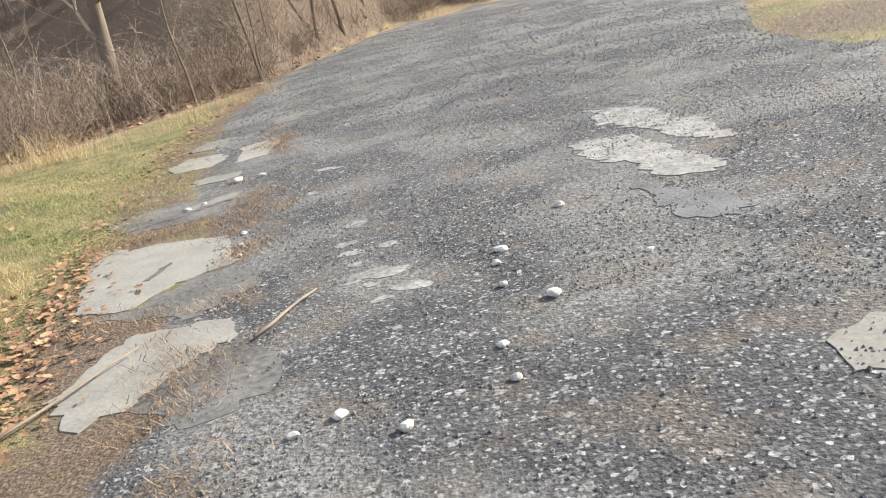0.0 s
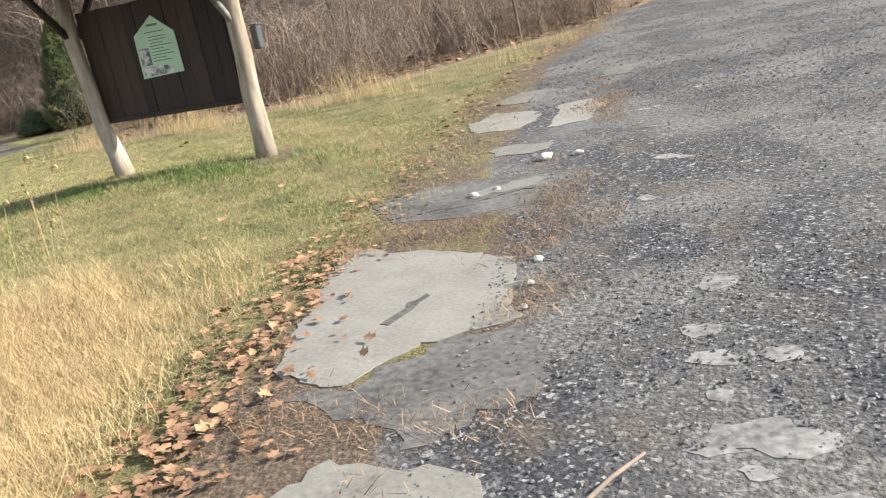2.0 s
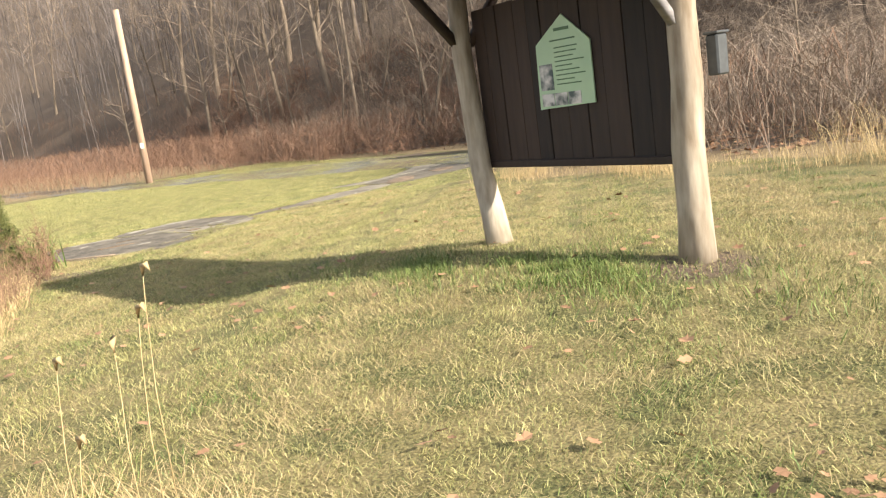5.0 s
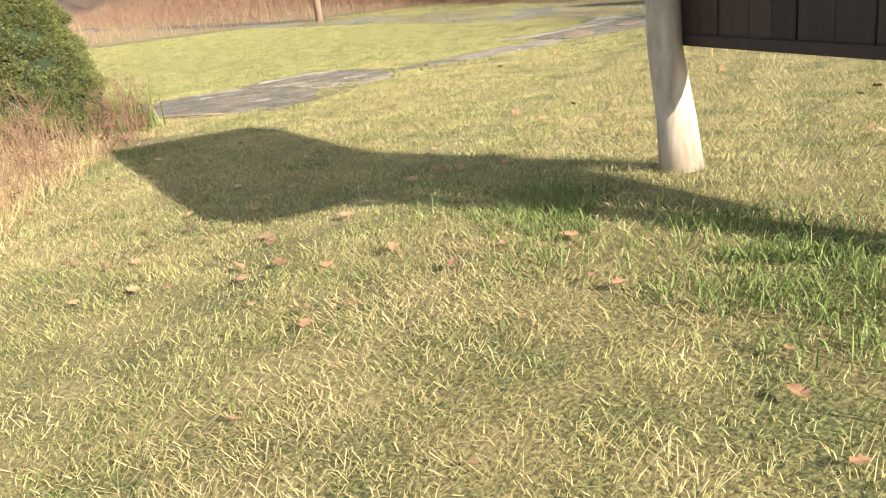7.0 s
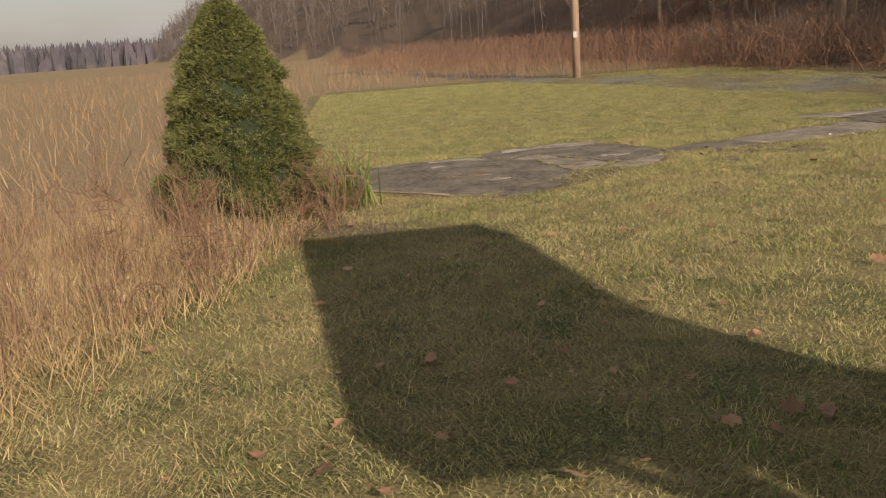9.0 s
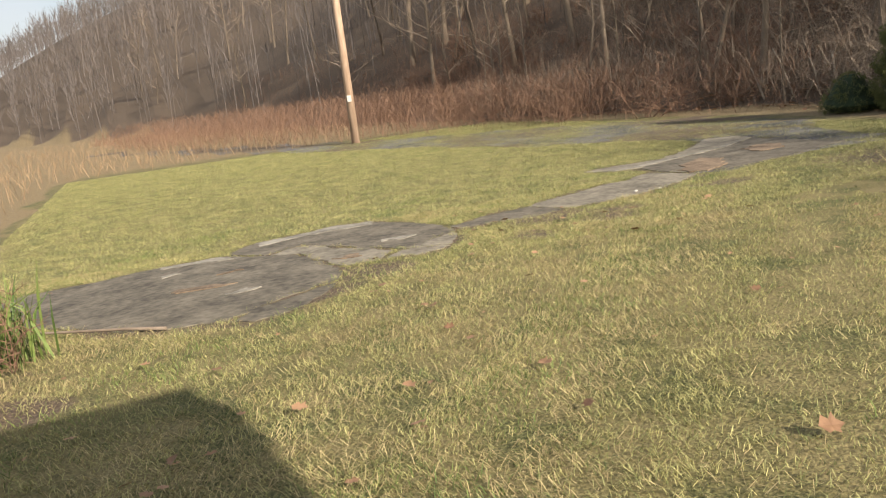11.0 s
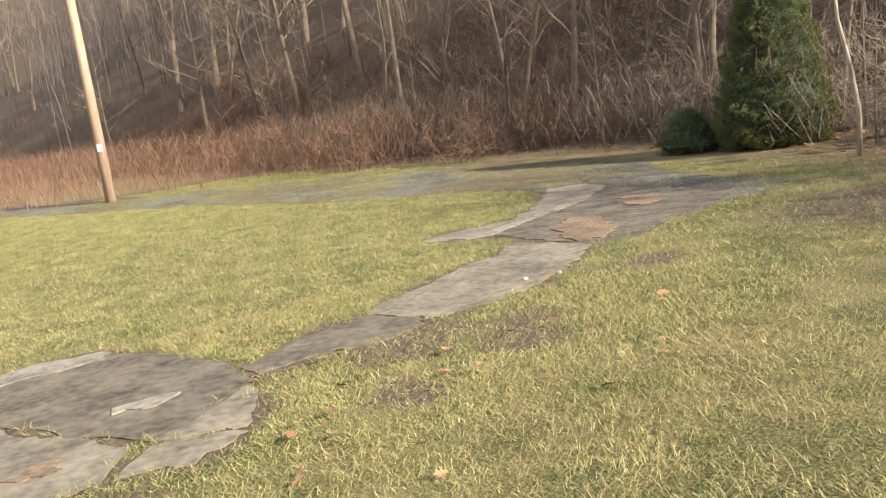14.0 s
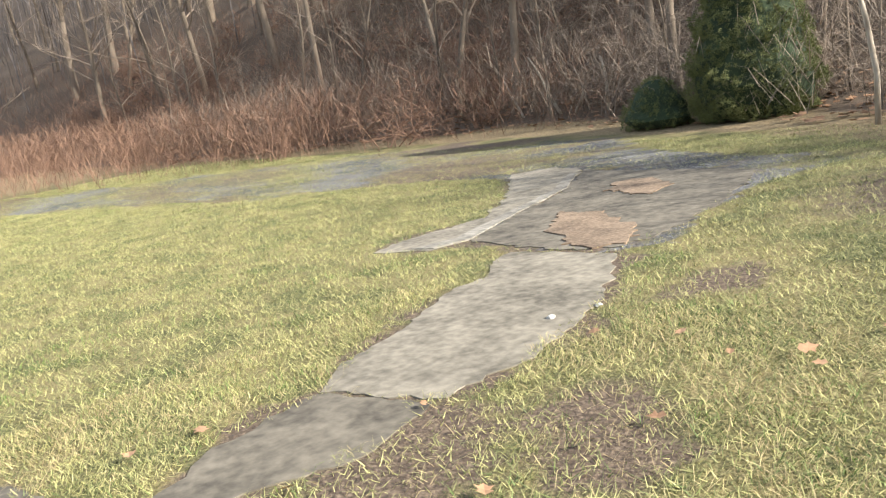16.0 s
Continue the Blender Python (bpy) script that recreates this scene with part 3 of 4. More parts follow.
# ---- notice kiosk ----
def build_kiosk():
    k = empty("notice_kiosk", -6.56, 11.2, float(rise(-6.56, 11.2)), "rustic log notice kiosk with dark boards and small roof", "kiosk")
    k.location = (0, 0, 0)
    gz = float(rise(-5.36, 11.17)) - 0.15
    part("post", tube([(-5.37, 11.17, gz), (-5.37, 11.17, 0.5), (-5.385, 11.18, 0.95), (-5.36, 11.19, 1.4), (-5.375, 11.2, 1.9), (-5.36, 11.2, 2.32)],
                      [0.145, 0.125, 0.115, 0.112, 0.105, 0.10], 14, 0.05, 1), M_POST, k, "peeled pale log post, crooked")
    part("post", tube([(-7.72, 11.24, gz), (-7.78, 11.24, 0.4), (-7.88, 11.24, 0.8), (-7.9, 11.24, 1.3), (-7.95, 11.24, 1.9), (-7.92, 11.24, 2.6)],
                      [0.14, 0.12, 0.10, 0.098, 0.095, 0.09], 14, 0.05, 2), M_POST, k, "peeled pale log post, crooked")
    x, i = -7.9, 0
    rnd = random.Random(4)
    while x < -5.50:
        w = min(rnd.uniform(0.15, 0.25), -5.48 - x)
        part("plank", box((x, 11.36 + rnd.uniform(0, 0.012), 0.86), (x + w - 0.006, 11.395, 2.28 + rnd.uniform(-0.01, 0.01)), 0.004), M_BOARD, k)
        x += w
    part("bottom_rail", box((-7.95, 11.33, 0.80), (-5.48, 11.42, 0.862), 0.006), M_BOARD, k, "dark bottom rail")
    part("back_rail", box((-7.95, 11.40, 2.05), (-5.48, 11.47, 2.15), 0.006), M_BOARD, k)
    # roof, which falls a little to the sunny end
    fall = Matrix.Translation((-8.25, 0, 2.63)) @ Matrix.Translation((0, 10.4, 0)) @ Matrix.Rotation(radians(3), 4, "Z") @ Matrix.Translation((0, -10.4, 0)) @ Matrix.Rotation(radians(5.2), 4, "Y")
    L, y0, y1 = 3.45, 10.4, 11.95
    part("fascia", box((0, y0, 0), (L, y0 + 0.035, 0.155), 0.006, fall), M_FASCIA, k, "weathered grey lower fascia board")
    part("fascia", box((-0.03, y0 - 0.03, 0.16), (L + 0.02, y0 + 0.01, 0.32), 0.006, fall), M_FASCIA, k, "weathered grey upper fascia board")
    part("fascia", box((L - 0.035, y0 + 0.04, 0.02), (L, y1, 0.25), 0.006, fall), M_SUNLITF, k, "end board with the sunlight put into its pale colour")
    part("fascia", box((0, y0 + 0.04, 0), (0.035, y1, 0.30), 0.006, fall), M_FASCIA, k)
    part("fascia", box((0.04, y1 - 0.035, 0.02), (L - 0.04, y1, 0.28), 0.006, fall), M_FASCIA, k)
    for j in range(10):
        part("roof_board", box((0.04 + j * 0.338, y0 + 0.04, 0.22), (0.374 + j * 0.338, y1 - 0.04, 0.25), 0.004, fall), M_BOARD, k)
    part("roofing", box((-0.06, y0 - 0.06, 0.325), (L + 0.05, y1 + 0.04, 0.345), 0.005, fall), M_ROOF, k, "dark roofing felt with moss")
    for px, pz, r in ((-7.93, 2.62, 0.095), (-5.38, 2.42, 0.105)):
        part("beam", tube([(px, 10.36 + 0.09 * (px + 7.93), pz), (px + 0.01, 11.2, pz - 0.01), (px, 11.95, pz)], [r, r * 0.96, r * 0.93], 12, 0.04, 5), M_BARK, k, "round log beam with a sawn end")
    part("brace", tube([(-7.95, 11.2, 1.98), (-7.93, 10.62, 2.58)], [0.05, 0.05], 4), M_BOARD, k)
    part("brace", tube([(-7.9, 11.3, 1.98), (-7.93, 11.85, 2.58)], [0.05, 0.05], 4), M_BOARD, k)
    part("brace", tube([(-5.38, 11.12, 1.82), (-5.40, 10.65, 2.36)], [0.045, 0.045], 4), M_FASCIA, k, "pale wooden brace")
    part("brace", tube([(-5.34, 11.24, 1.95), (-5.36, 11.85, 2.40)], [0.05, 0.05], 4), M_BOARD, k)
    # the pointed window with the poster
    bm = bmesh.new()
    out = [(-7.06, 1.30), (-6.40, 1.32), (-6.40, 1.83), (-6.70, 2.07), (-7.04, 1.85)]
    fr = [bm.verts.new((a, 11.345, b)) for a, b in out]
    bk = [bm.verts.new((a, 11.358, b)) for a, b in out]
    bm.faces.new(fr)
    for q in range(5):
        bm.faces.new((fr[q], bk[q], bk[(q + 1) % 5], fr[(q + 1) % 5]))
    bmesh.ops.recalc_face_normals(bm, faces=bm.faces[:])
    poster = part("poster", bm, M_SIGN, k, "pale green five-sided poster with photographs")
    rnd = random.Random(9)
    for q in range(9):
        z = 1.80 - q * 0.038
        part("text_line", box((-6.82, 11.341, z), (-6.82 + rnd.uniform(0.2, 0.36), 11.344, z + 0.010), 0.0005), M_INK, poster)
    part("text_line", box((-6.80, 11.341, 1.94), (-6.62, 11.344, 1.965), 0.0005), M_INK, poster)
    part("text_line", box((-6.86, 11.341, 1.86), (-6.56, 11.344, 1.872), 0.0005), M_INK, poster)
    part("photograph", box((-7.02, 11.340, 1.46), (-6.86, 11.344, 1.68), 0.0005), M_PHOTO, poster)
    for q in range(3):
        part("photograph", box((-7.02 + q * 0.16, 11.340, 1.325), (-6.87 + q * 0.16, 11.344, 1.43), 0.0005), M_PHOTO, poster)
    bx = part("box", box((-5.27, 11.30, 1.42), (-5.17, 11.42, 1.70), 0.012), M_BOX, k, "grey metal box fixed to the post")
    part("lid", box((-5.28, 11.29, 1.702), (-5.16, 11.43, 1.72), 0.005), M_BOX, bx)
    part("cap_board", box((-5.53, 11.3, 0.83), (-5.47, 11.42, 2.28), 0.005), M_FASCIA, k)


build_kiosk()


# ---- utility pole ----
pole = empty("utility_pole", -40.9, 17.6, 0, "bare wooden utility pole standing in brown brush", "utility pole")
pole.location = (0, 0, 0)
pz = float(rise(-40.9, 17.6))
part("pole", tube([(-40.9, 17.6, pz - 0.3), (-40.9, 17.6, 3.5), (-40.9, 17.6, 7.3)], [0.17, 0.15, 0.125], 12, 0.01), M_POLE, pole)
part("marker", box((-40.78, 17.45, 1.1), (-40.72, 17.62, 1.35), 0.01), M_WSTONE, pole, "small white marker plate")


# ---- evergreens ----
def evergreen(name, x, y, height, radius, n, label, seed):
    t = empty(name, x, y, float(rise(x, y)), label, "evergreen")
    rnd = np.random.default_rng(seed)

    def prof(f):
        return radius * np.clip(0.72 + f * 2.2, 0, 1) * np.clip(1 - f, 0, 1) ** 0.52 * 1.05
    # solid core, coloured near black as the shade within the foliage
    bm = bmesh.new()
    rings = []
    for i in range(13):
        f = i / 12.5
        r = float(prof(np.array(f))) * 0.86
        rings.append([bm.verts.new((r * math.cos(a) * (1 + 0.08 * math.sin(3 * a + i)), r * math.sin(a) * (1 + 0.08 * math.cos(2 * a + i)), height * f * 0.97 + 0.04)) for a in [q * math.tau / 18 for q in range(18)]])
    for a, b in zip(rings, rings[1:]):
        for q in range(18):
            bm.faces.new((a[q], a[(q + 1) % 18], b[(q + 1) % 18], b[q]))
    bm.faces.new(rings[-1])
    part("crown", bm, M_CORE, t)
    # sprays of needles in bulging tufts
    m = n // 30
    f = rnd.uniform(0, 1, m) ** 1.25
    a = rnd.uniform(0, math.tau, m)
    lump = 0.92 + 0.10 * np.sin(a * 4 + f * 21) * np.sin(a * 3 - f * 13) + 0.07 * np.sin(f * 46 + 2 * np.sin(a * 5))  + rnd.normal(0, 0.03, m)
    r = prof(f) * lump
    c = np.stack([r * np.cos(a), r * np.sin(a), f * height + 0.03], 1)
    nrm = np.stack([np.cos(a), np.sin(a), np.full(m, 0.45)], 1)
    tc, tn = np.repeat(c, 30, 0), np.repeat(nrm, 30, 0)
    k = len(tc)
    d = tn + rnd.normal(0, 0.75, (k, 3))
    d /= np.linalg.norm(d, axis=1)[:, None]
    ln = rnd.uniform(0.02, 0.055, k)[:, None] * (0.65 + 0.25 * radius)
    p0 = tc + rnd.normal(0, 0.022, (k, 3))
    sd = np.cross(d, rnd.normal(0, 1, (k, 3)))
    sd = sd / np.linalg.norm(sd, axis=1)[:, None] * ln * 0.13
    v = np.stack([p0 - sd, p0 + sd, p0 + d * ln], 1).reshape(-1, 3)
    me = raw_mesh("foliage", v, np.arange(len(v)), np.full(k, 3), M_SPRUCE)
    ob = new("foliage", me)
    ob.parent = t
    part("trunk", tube([(0, 0, -0.1), (0, 0, height * 0.5)], [0.07, 0.03], 8), M_BARK, t)
    return t


evergreen("dwarf_spruce", -15.1, 7.38, 2.2, 0.86, 200000, "dense green conical dwarf spruce among dry weeds", 3)
evergreen("dwarf_spruce", -22.75, 26.2, 3.8, 1.2, 180000, "tall dense green conical spruce beside the lane", 4)
evergreen("low_juniper", -24.4, 25.6, 0.9, 0.75, 14000, "low dark spreading evergreen beside the spruce", 5)


# ---- bare trees ----
def tree_meshes(seed, height, girth, limbs, subs, twigs, spread):
    rnd = random.Random(seed)
    tv, tf, ts = [], [], []
    cv, cf, cs = [], [], []

    def run(V, F, S, pts, radii, sides):
        base = len(V)
        for i, p in enumerate(pts):
            d = (pts[min(i + 1, len(pts) - 1)] - pts[max(i - 1, 0)]).normalized()
            u = d.orthogonal().normalized()
            w = d.cross(u)
            for q in range(sides):
                V.append(tuple(p + (u * math.cos(q * math.tau / sides) + w * math.sin(q * math.tau / sides)) * radii[i]))
        for i in range(len(pts) - 1):
            for q in range(sides):
                a, b = base + i * sides + q, base + i * sides + (q + 1) % sides
                F.extend((a, b, b + sides, a + sides))
                S.append(4)

    def line(p, d, length, n, wander, lift):
        pts = [p]
        for _ in range(n):
            d = (d + Vector((rnd.gauss(0, wander), rnd.gauss(0, wander), rnd.gauss(0, wander) + lift))).normalized()
            p = p + d * (length / n)
            pts.append(p)
        return pts

    trunk = line(Vector((0, 0, -0.3)), Vector((rnd.gauss(0, 0.06), rnd.gauss(0, 0.06), 1)).normalized(), height, 8, 0.06, 0.03)
    run(tv, tf, ts, trunk, [girth * (1.25 if i == 0 else 1) * (1 - 0.115 * i) for i in range(9)], 8)
    for _ in range(limbs):
        k = rnd.uniform(2.2, 7.9)
        i = int(k)
        p = trunk[i].lerp(trunk[i + 1], k - i)
        a = rnd.uniform(0, math.tau)
        d = Vector((math.cos(a) * spread, math.sin(a) * spread, rnd.uniform(0.25, 1.1))).normalized()
        ll = height * rnd.uniform(0.22, 0.42) * (1.15 - k / 14)
        limb = line(p, d, ll, 5, 0.16, 0.05)
        g = girth * (1 - 0.11 * k) * 0.42
        run(cv, cf, cs, limb, [g * (1 - 0.17 * j) for j in range(6)], 4)
        for _ in range(subs):
            j = rnd.uniform(0.8, 4.9)
            q = limb[int(j)].lerp(limb[int(j) + 1], j - int(j))
            d2 = ((limb[int(j) + 1] - limb[int(j)]).normalized() + Vector((rnd.gauss(0, 0.6), rnd.gauss(0, 0.6), rnd.gauss(0.15, 0.45)))).normalized()
            sub = line(q, d2, ll * rnd.uniform(0.3, 0.55), 3, 0.2, 0.04)
            run(cv, cf, cs, sub, [g * 0.4, g * 0.3, g * 0.2, g * 0.1], 3)
            for _ in range(twigs):
                s = rnd.choice(sub[1:])
                d3 = (d2 + Vector((rnd.gauss(0, 0.7), rnd.gauss(0, 0.7), rnd.gauss(0.1, 0.5)))).normalized()
                run(cv, cf, cs, [s, s + d3 * ll * rnd.uniform(0.1, 0.25)], [max(0.004, g * 0.14), 0.002], 3)
    return raw_mesh("trunk", tv, tf, ts, M_BARK, True), raw_mesh("crown", cv, cf, cs, M_TWIG)


def tree(meshes, x, y, turn, size, label, group=""):
    t = empty("bare_tree", x, y, float(rise(x, y)) - 0.05, label, "tree", group=group)
    t.rotation_euler = (0, 0, turn)
    t.scale = (size, size, size)
    for nm, me in zip(("trunk", "crown"), meshes):
        ob = new(nm, me)
        ob.parent = t
    return t


def shades_lawn(x, y, h):
    """Whether something of height h at x, y would throw its shadow on the sunny lawn."""
    x, y = np.asarray(x, float), np.asarray(y, float)
    hit = np.zeros(x.shape, bool)
    for f in (0.3, 0.5, 0.7, 0.85, 1.0):
        k = (rise(x, y) + 0.3 + f * h) / TO_SUN.z
        sx, sy = x - TO_SUN.x * k, y - TO_SUN.y * k
        hit |= (sx > -30) & (sx < -17) & (sy > 17) & (sy < 28)
        hit |= (sx > -37) & (sx < -2.5) & (sy > 6) & (sy < np.where(sx < -21, 20.0, 17.0))
    return hit


def shrub_mesh(seed, height, material):
    """Several arching stems from one root, with fine forking twigs."""
    rnd = random.Random(seed)
    V, F = [], []

    def run(pts, r0, r1):
        base = len(V)
        for i, p in enumerate(pts):
            d = (pts[min(i + 1, len(pts) - 1)] - pts[max(i - 1, 0)]).normalized()
            u = d.orthogonal().normalized()
            w = d.cross(u)
            r = r0 + (r1 - r0) * i / (len(pts) - 1)
            for q in range(3):
                V.append(tuple(p + (u * math.cos(q * 2.094) + w * math.sin(q * 2.094)) * r))
        for i in range(len(pts) - 1):
            for q in range(3):
                a, b = base + i * 3 + q, base + i * 3 + (q + 1) % 3
                F.extend((a, b, b + 3, a + 3))

    def grow(p, d, length, n, bend):
        pts = [p]
        for _ in range(n):
            d = (d + Vector((rnd.gauss(0, 0.2), rnd.gauss(0, 0.2), rnd.gauss(0, 0.15) - bend))).normalized()
            p = p + d * (length / n)
            pts.append(p)
        return pts

    for _ in range(7):
        a = rnd.uniform(0, math.tau)
        out = rnd.uniform(0.15, 0.8)
        stem = grow(Vector((rnd.gauss(0, 0.12), rnd.gauss(0, 0.12), -0.1)), Vector((math.cos(a) * out, math.sin(a) * out, 1)).normalized(), height * rnd.uniform(0.7, 1.2), 6, 0.09)
        run(stem, 0.016, 0.004)
        for _ in range(9):
            j = rnd.randint(1, 5)
            a = rnd.uniform(0, math.tau)
            sub = grow(stem[j], Vector((math.cos(a), math.sin(a), rnd.uniform(-0.1, 1.0))).normalized(), height * rnd.uniform(0.2, 0.45), 3, 0.05)
            run(sub, 0.007, 0.003)
            for _ in range(4):
                a = rnd.uniform(0, math.tau)
                run(grow(rnd.choice(sub[1:]), Vector((math.cos(a), math.sin(a), rnd.uniform(-0.3, 0.9))).normalized(), height * rnd.uniform(0.06, 0.18), 1, 0), 0.0035, 0.002)
    return raw_mesh("bare_shrub", V, F, np.full(len(F) // 4, 4), material)


KINDS = [tree_meshes(s, h, g, l, 5, 4, sp) for s, h, g, l, sp in ((1, 11, 0.15, 15, 0.8), (2, 13, 0.17, 16, 0.6), (3, 9, 0.10, 14, 0.7), (4, 12, 0.12, 13, 0.5))]
THIN = [tree_meshes(s, h, g, l, 4, 3, 0.55) for s, h, g, l in ((11, 5.5, 0.05, 12), (12, 6.5, 0.06, 11), (13, 4.2, 0.04, 11))]
BIG = tree_meshes(21, 9.5, 0.30, 22, 7, 5, 1.0)
tree(BIG, -8.5, 26.6, 0.4, 1.0, "large bare spreading tree at the lawn's edge")
rnd = random.Random(12)
for x, y, s in ((-31, 28.6, 0.75), (-33.5, 28.2, 0.6), (-27, 29.5, 0.8), (-25.8, 28.6, 0.7), (-29, 31, 0.9), (-38, 28.5, 0.7), (-48, 27, 0.6), (-53, 26.5, 0.6)):
    tree(rnd.choice(KINDS[:3]), x, y, rnd.uniform(0, 6), s, "slender bare tree at the foot of the slope", "trees along the slope's foot")
count = 0
while count < 170:
    x = rnd.uniform(-150, 12) if count > 90 else rnd.uniform(-75, 8)
    d = rnd.uniform(1, 60) ** 1.0 if count > 90 else rnd.uniform(0.8, 22)
    y = float(np.interp(x, FOOT_X, SLOPE_Y)) + d
    if shades_lawn(x, y, 12):
        continue
    tree(rnd.choice(KINDS), x, y, rnd.uniform(0, 6.2), rnd.uniform(0.7, 1.25), "bare grey-brown tree on the leaf-covered hillside", "hillside trees")
    count += 1
for i in range(110):
    x = rnd.uniform(-12, 16)
    y = float(np.interp(x, FOOT_X, SLOPE_Y)) + rnd.uniform(0.5, 20)
    if shades_lawn(x, y, 10):
        continue
    tree(rnd.choice(KINDS), x, y, rnd.uniform(0, 6.2), rnd.uniform(0.6, 1.1), "bare grey-brown tree behind the drive", "trees behind the drive")
for i in range(48):
    x = rnd.uniform(-50, 0)
    y = float(np.interp(x, FOOT_X, FOOT_Y)) + rnd.uniform(-0.3, 7)
    tree(rnd.choice(THIN), x, y, rnd.uniform(0, 6.2), rnd.uniform(0.6, 1.15), "thin bare sapling at the wood's edge", "saplings")
SHRUBS = [shrub_mesh(40 + i, h, M_TWIG) for i, h in enumerate((1.6, 2.2, 2.8, 2.4))]
REDS = [shrub_mesh(50 + i, h, M_BRUSH) for i, h in enumerate((1.5, 2.0, 1.8))]
for i in range(300):
    x = rnd.uniform(-62, 6)
    y = float(np.interp(x, FOOT_X, FOOT_Y)) + rnd.uniform(0.2, 8)
    red = x < -31
    if red:
        y -= rnd.uniform(0, 4)
    ob = new("bare_shrub", rnd.choice(REDS if red else SHRUBS))
    ob.location = (x, y, float(rise(x, y)))
    ob.rotation_euler = (0, 0, rnd.uniform(0, 6.2))
    k = rnd.uniform(0.7, 1.25)
    ob.scale = (k, k, k)
    tagged(ob, "red-brown leafless shrub in the brush" if red else "tangled grey leafless shrub below the wood", "shrub", "shrubs below the wood")


def far_wood():
    """Bare woods on the far part of the ridge: trunks and forked tops, uncountable."""
    n = 2600
    x = -70 - RNG.uniform(0, 1, n) ** 1.2 * 420
    y = np.interp(x, FOOT_X, FOOT_Y) + RNG.uniform(0, 150, n)
    near = scatter(3600, -95, 30, 26, 150, lambda a, b: (b > np.interp(a, FOOT_X, FOOT_Y) + 5).astype(float))
    near = near[~shades_lawn(near[:, 0], near[:, 1], 11)]
    b = np.concatenate([np.stack([x, y, rise(x, y)], 1), near])
    tall = RNG.uniform(7, 13, len(b))
    away = np.clip(np.hypot(b[:, 0] + 10, b[:, 1] - 10) / 100, 0.35, 2.5)
    blades("far_woods", b, tall, 0.05 * away + 0.03, RNG.uniform(0.0, 0.12, len(b)), M_WOOD, "bare grey-brown woods covering the ridge", "woods")
    m = 26
    t = np.repeat(b, m, 0)
    up = RNG.uniform(0.25, 0.9, len(t)) * np.repeat(tall, m)
    t[:, 2] += up
    t[:, :2] += RNG.normal(0, 0.25, (len(t), 2))
    blades("far_woods", t, RNG.uniform(1.2, 3.6, len(t)), 0.04 * np.repeat(away, m), RNG.uniform(0.2, 1.1, len(t)), M_WOOD, "bare branches of the woods on the ridge", "woods")
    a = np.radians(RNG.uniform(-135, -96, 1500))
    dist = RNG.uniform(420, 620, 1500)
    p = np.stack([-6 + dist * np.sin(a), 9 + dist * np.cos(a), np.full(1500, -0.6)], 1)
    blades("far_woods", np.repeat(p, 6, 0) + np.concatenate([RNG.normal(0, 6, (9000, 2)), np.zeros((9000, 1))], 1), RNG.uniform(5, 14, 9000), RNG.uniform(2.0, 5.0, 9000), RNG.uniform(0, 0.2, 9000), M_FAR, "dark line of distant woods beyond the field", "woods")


far_wood()


# ---- grass, weeds and brush ----
def lawn(x, y):
    g, li, dr = cover(x, y)
    ex, ey = x + 0.10 * wavy(x, y, 8, 1) + 0.06 * wavy(x, y, 23, 4), y + 0.10 * wavy(x, y, 9, 5) + 0.06 * wavy(x, y, 21, 8)
    return (1 - g) * (1 - 0.8 * li) * (1 - 0.6 * dr) * (~in_slab(ex, ey))


def swirl(b):
    """The way the matted grass lies."""
    return 3.5 * wavy(b[:, 0], b[:, 1], 3.1, 6) + 2.0 * wavy(b[:, 0], b[:, 1], 9, 2)


def tufts(x, y):
    return np.clip(0.62 + 0.55 * wavy(x, y, 7.5, 4) + 0.35 * wavy(x, y, 19, 7), 0.12, 1)


b = scatter(620000, -20, -2.2, 6.6, 16.5, lambda x, y: lawn(x, y) * tufts(x, y) * np.clip(1.3 - np.abs(y - 9.8 + 0.25 * (x + 9)) / 5.5, 0.15, 1))
blades("lawn_grass", b, RNG.uniform(0.02, 0.055, len(b)) * (1 + 0.35 * wavy(b[:, 0], b[:, 1], 6, 1)), RNG.uniform(0.002, 0.0042, len(b)), RNG.uniform(0.5, 1.9, len(b)), M_GRASS, "short winter grass, green and straw yellow", "grass", comb=swirl(b))
b = scatter(300000, -20, -2.0, 5.4, 16, lambda x, y: lawn(x, y) * np.clip(0.35 + 0.9 * wavy(x, y, 2.2, 11) + 0.4 * wavy(x, y, 11, 3), 0.06, 0.85))
blades("dead_grass", b, RNG.uniform(0.03, 0.09, len(b)), RNG.uniform(0.0018, 0.0038, len(b)), RNG.uniform(1.1, 2.3, len(b)), M_THATCH, "dead straw lying among the lawn grass", "grass", 0.42, comb=swirl(b))
b = scatter(70000, -3.2, 0.2, 1, 16, lambda x, y: np.maximum(np.exp(-((x + 0.55 + 0.09 * (y - 4)) / 0.28) ** 2) * (wavy(x, y, 2.4, 2) > 0.05), np.exp(-(((y - 7.75 - 0.1 * x) / 0.28) ** 2)) * (x < -0.4) * (x > -2.5)) + np.exp(-((y - 4.95) / 0.2) ** 2) * (x < -0.3) * (x > -1.8) * 0.7)
b[:, 2] += 0.012
blades("dead_grass", b, RNG.uniform(0.02, 0.09, len(b)), RNG.uniform(0.002, 0.006, len(b)), RNG.uniform(0.9, 2.3, len(b)), M_WEED, "brown dead grass and needles caught between the slabs", "dead grass", 0.42)
b = scatter(760000, -42, -16, 7, 24, lambda x, y: lawn(x, y) * (y < np.interp(x, FOOT_X, FOOT_Y) - 1.5))
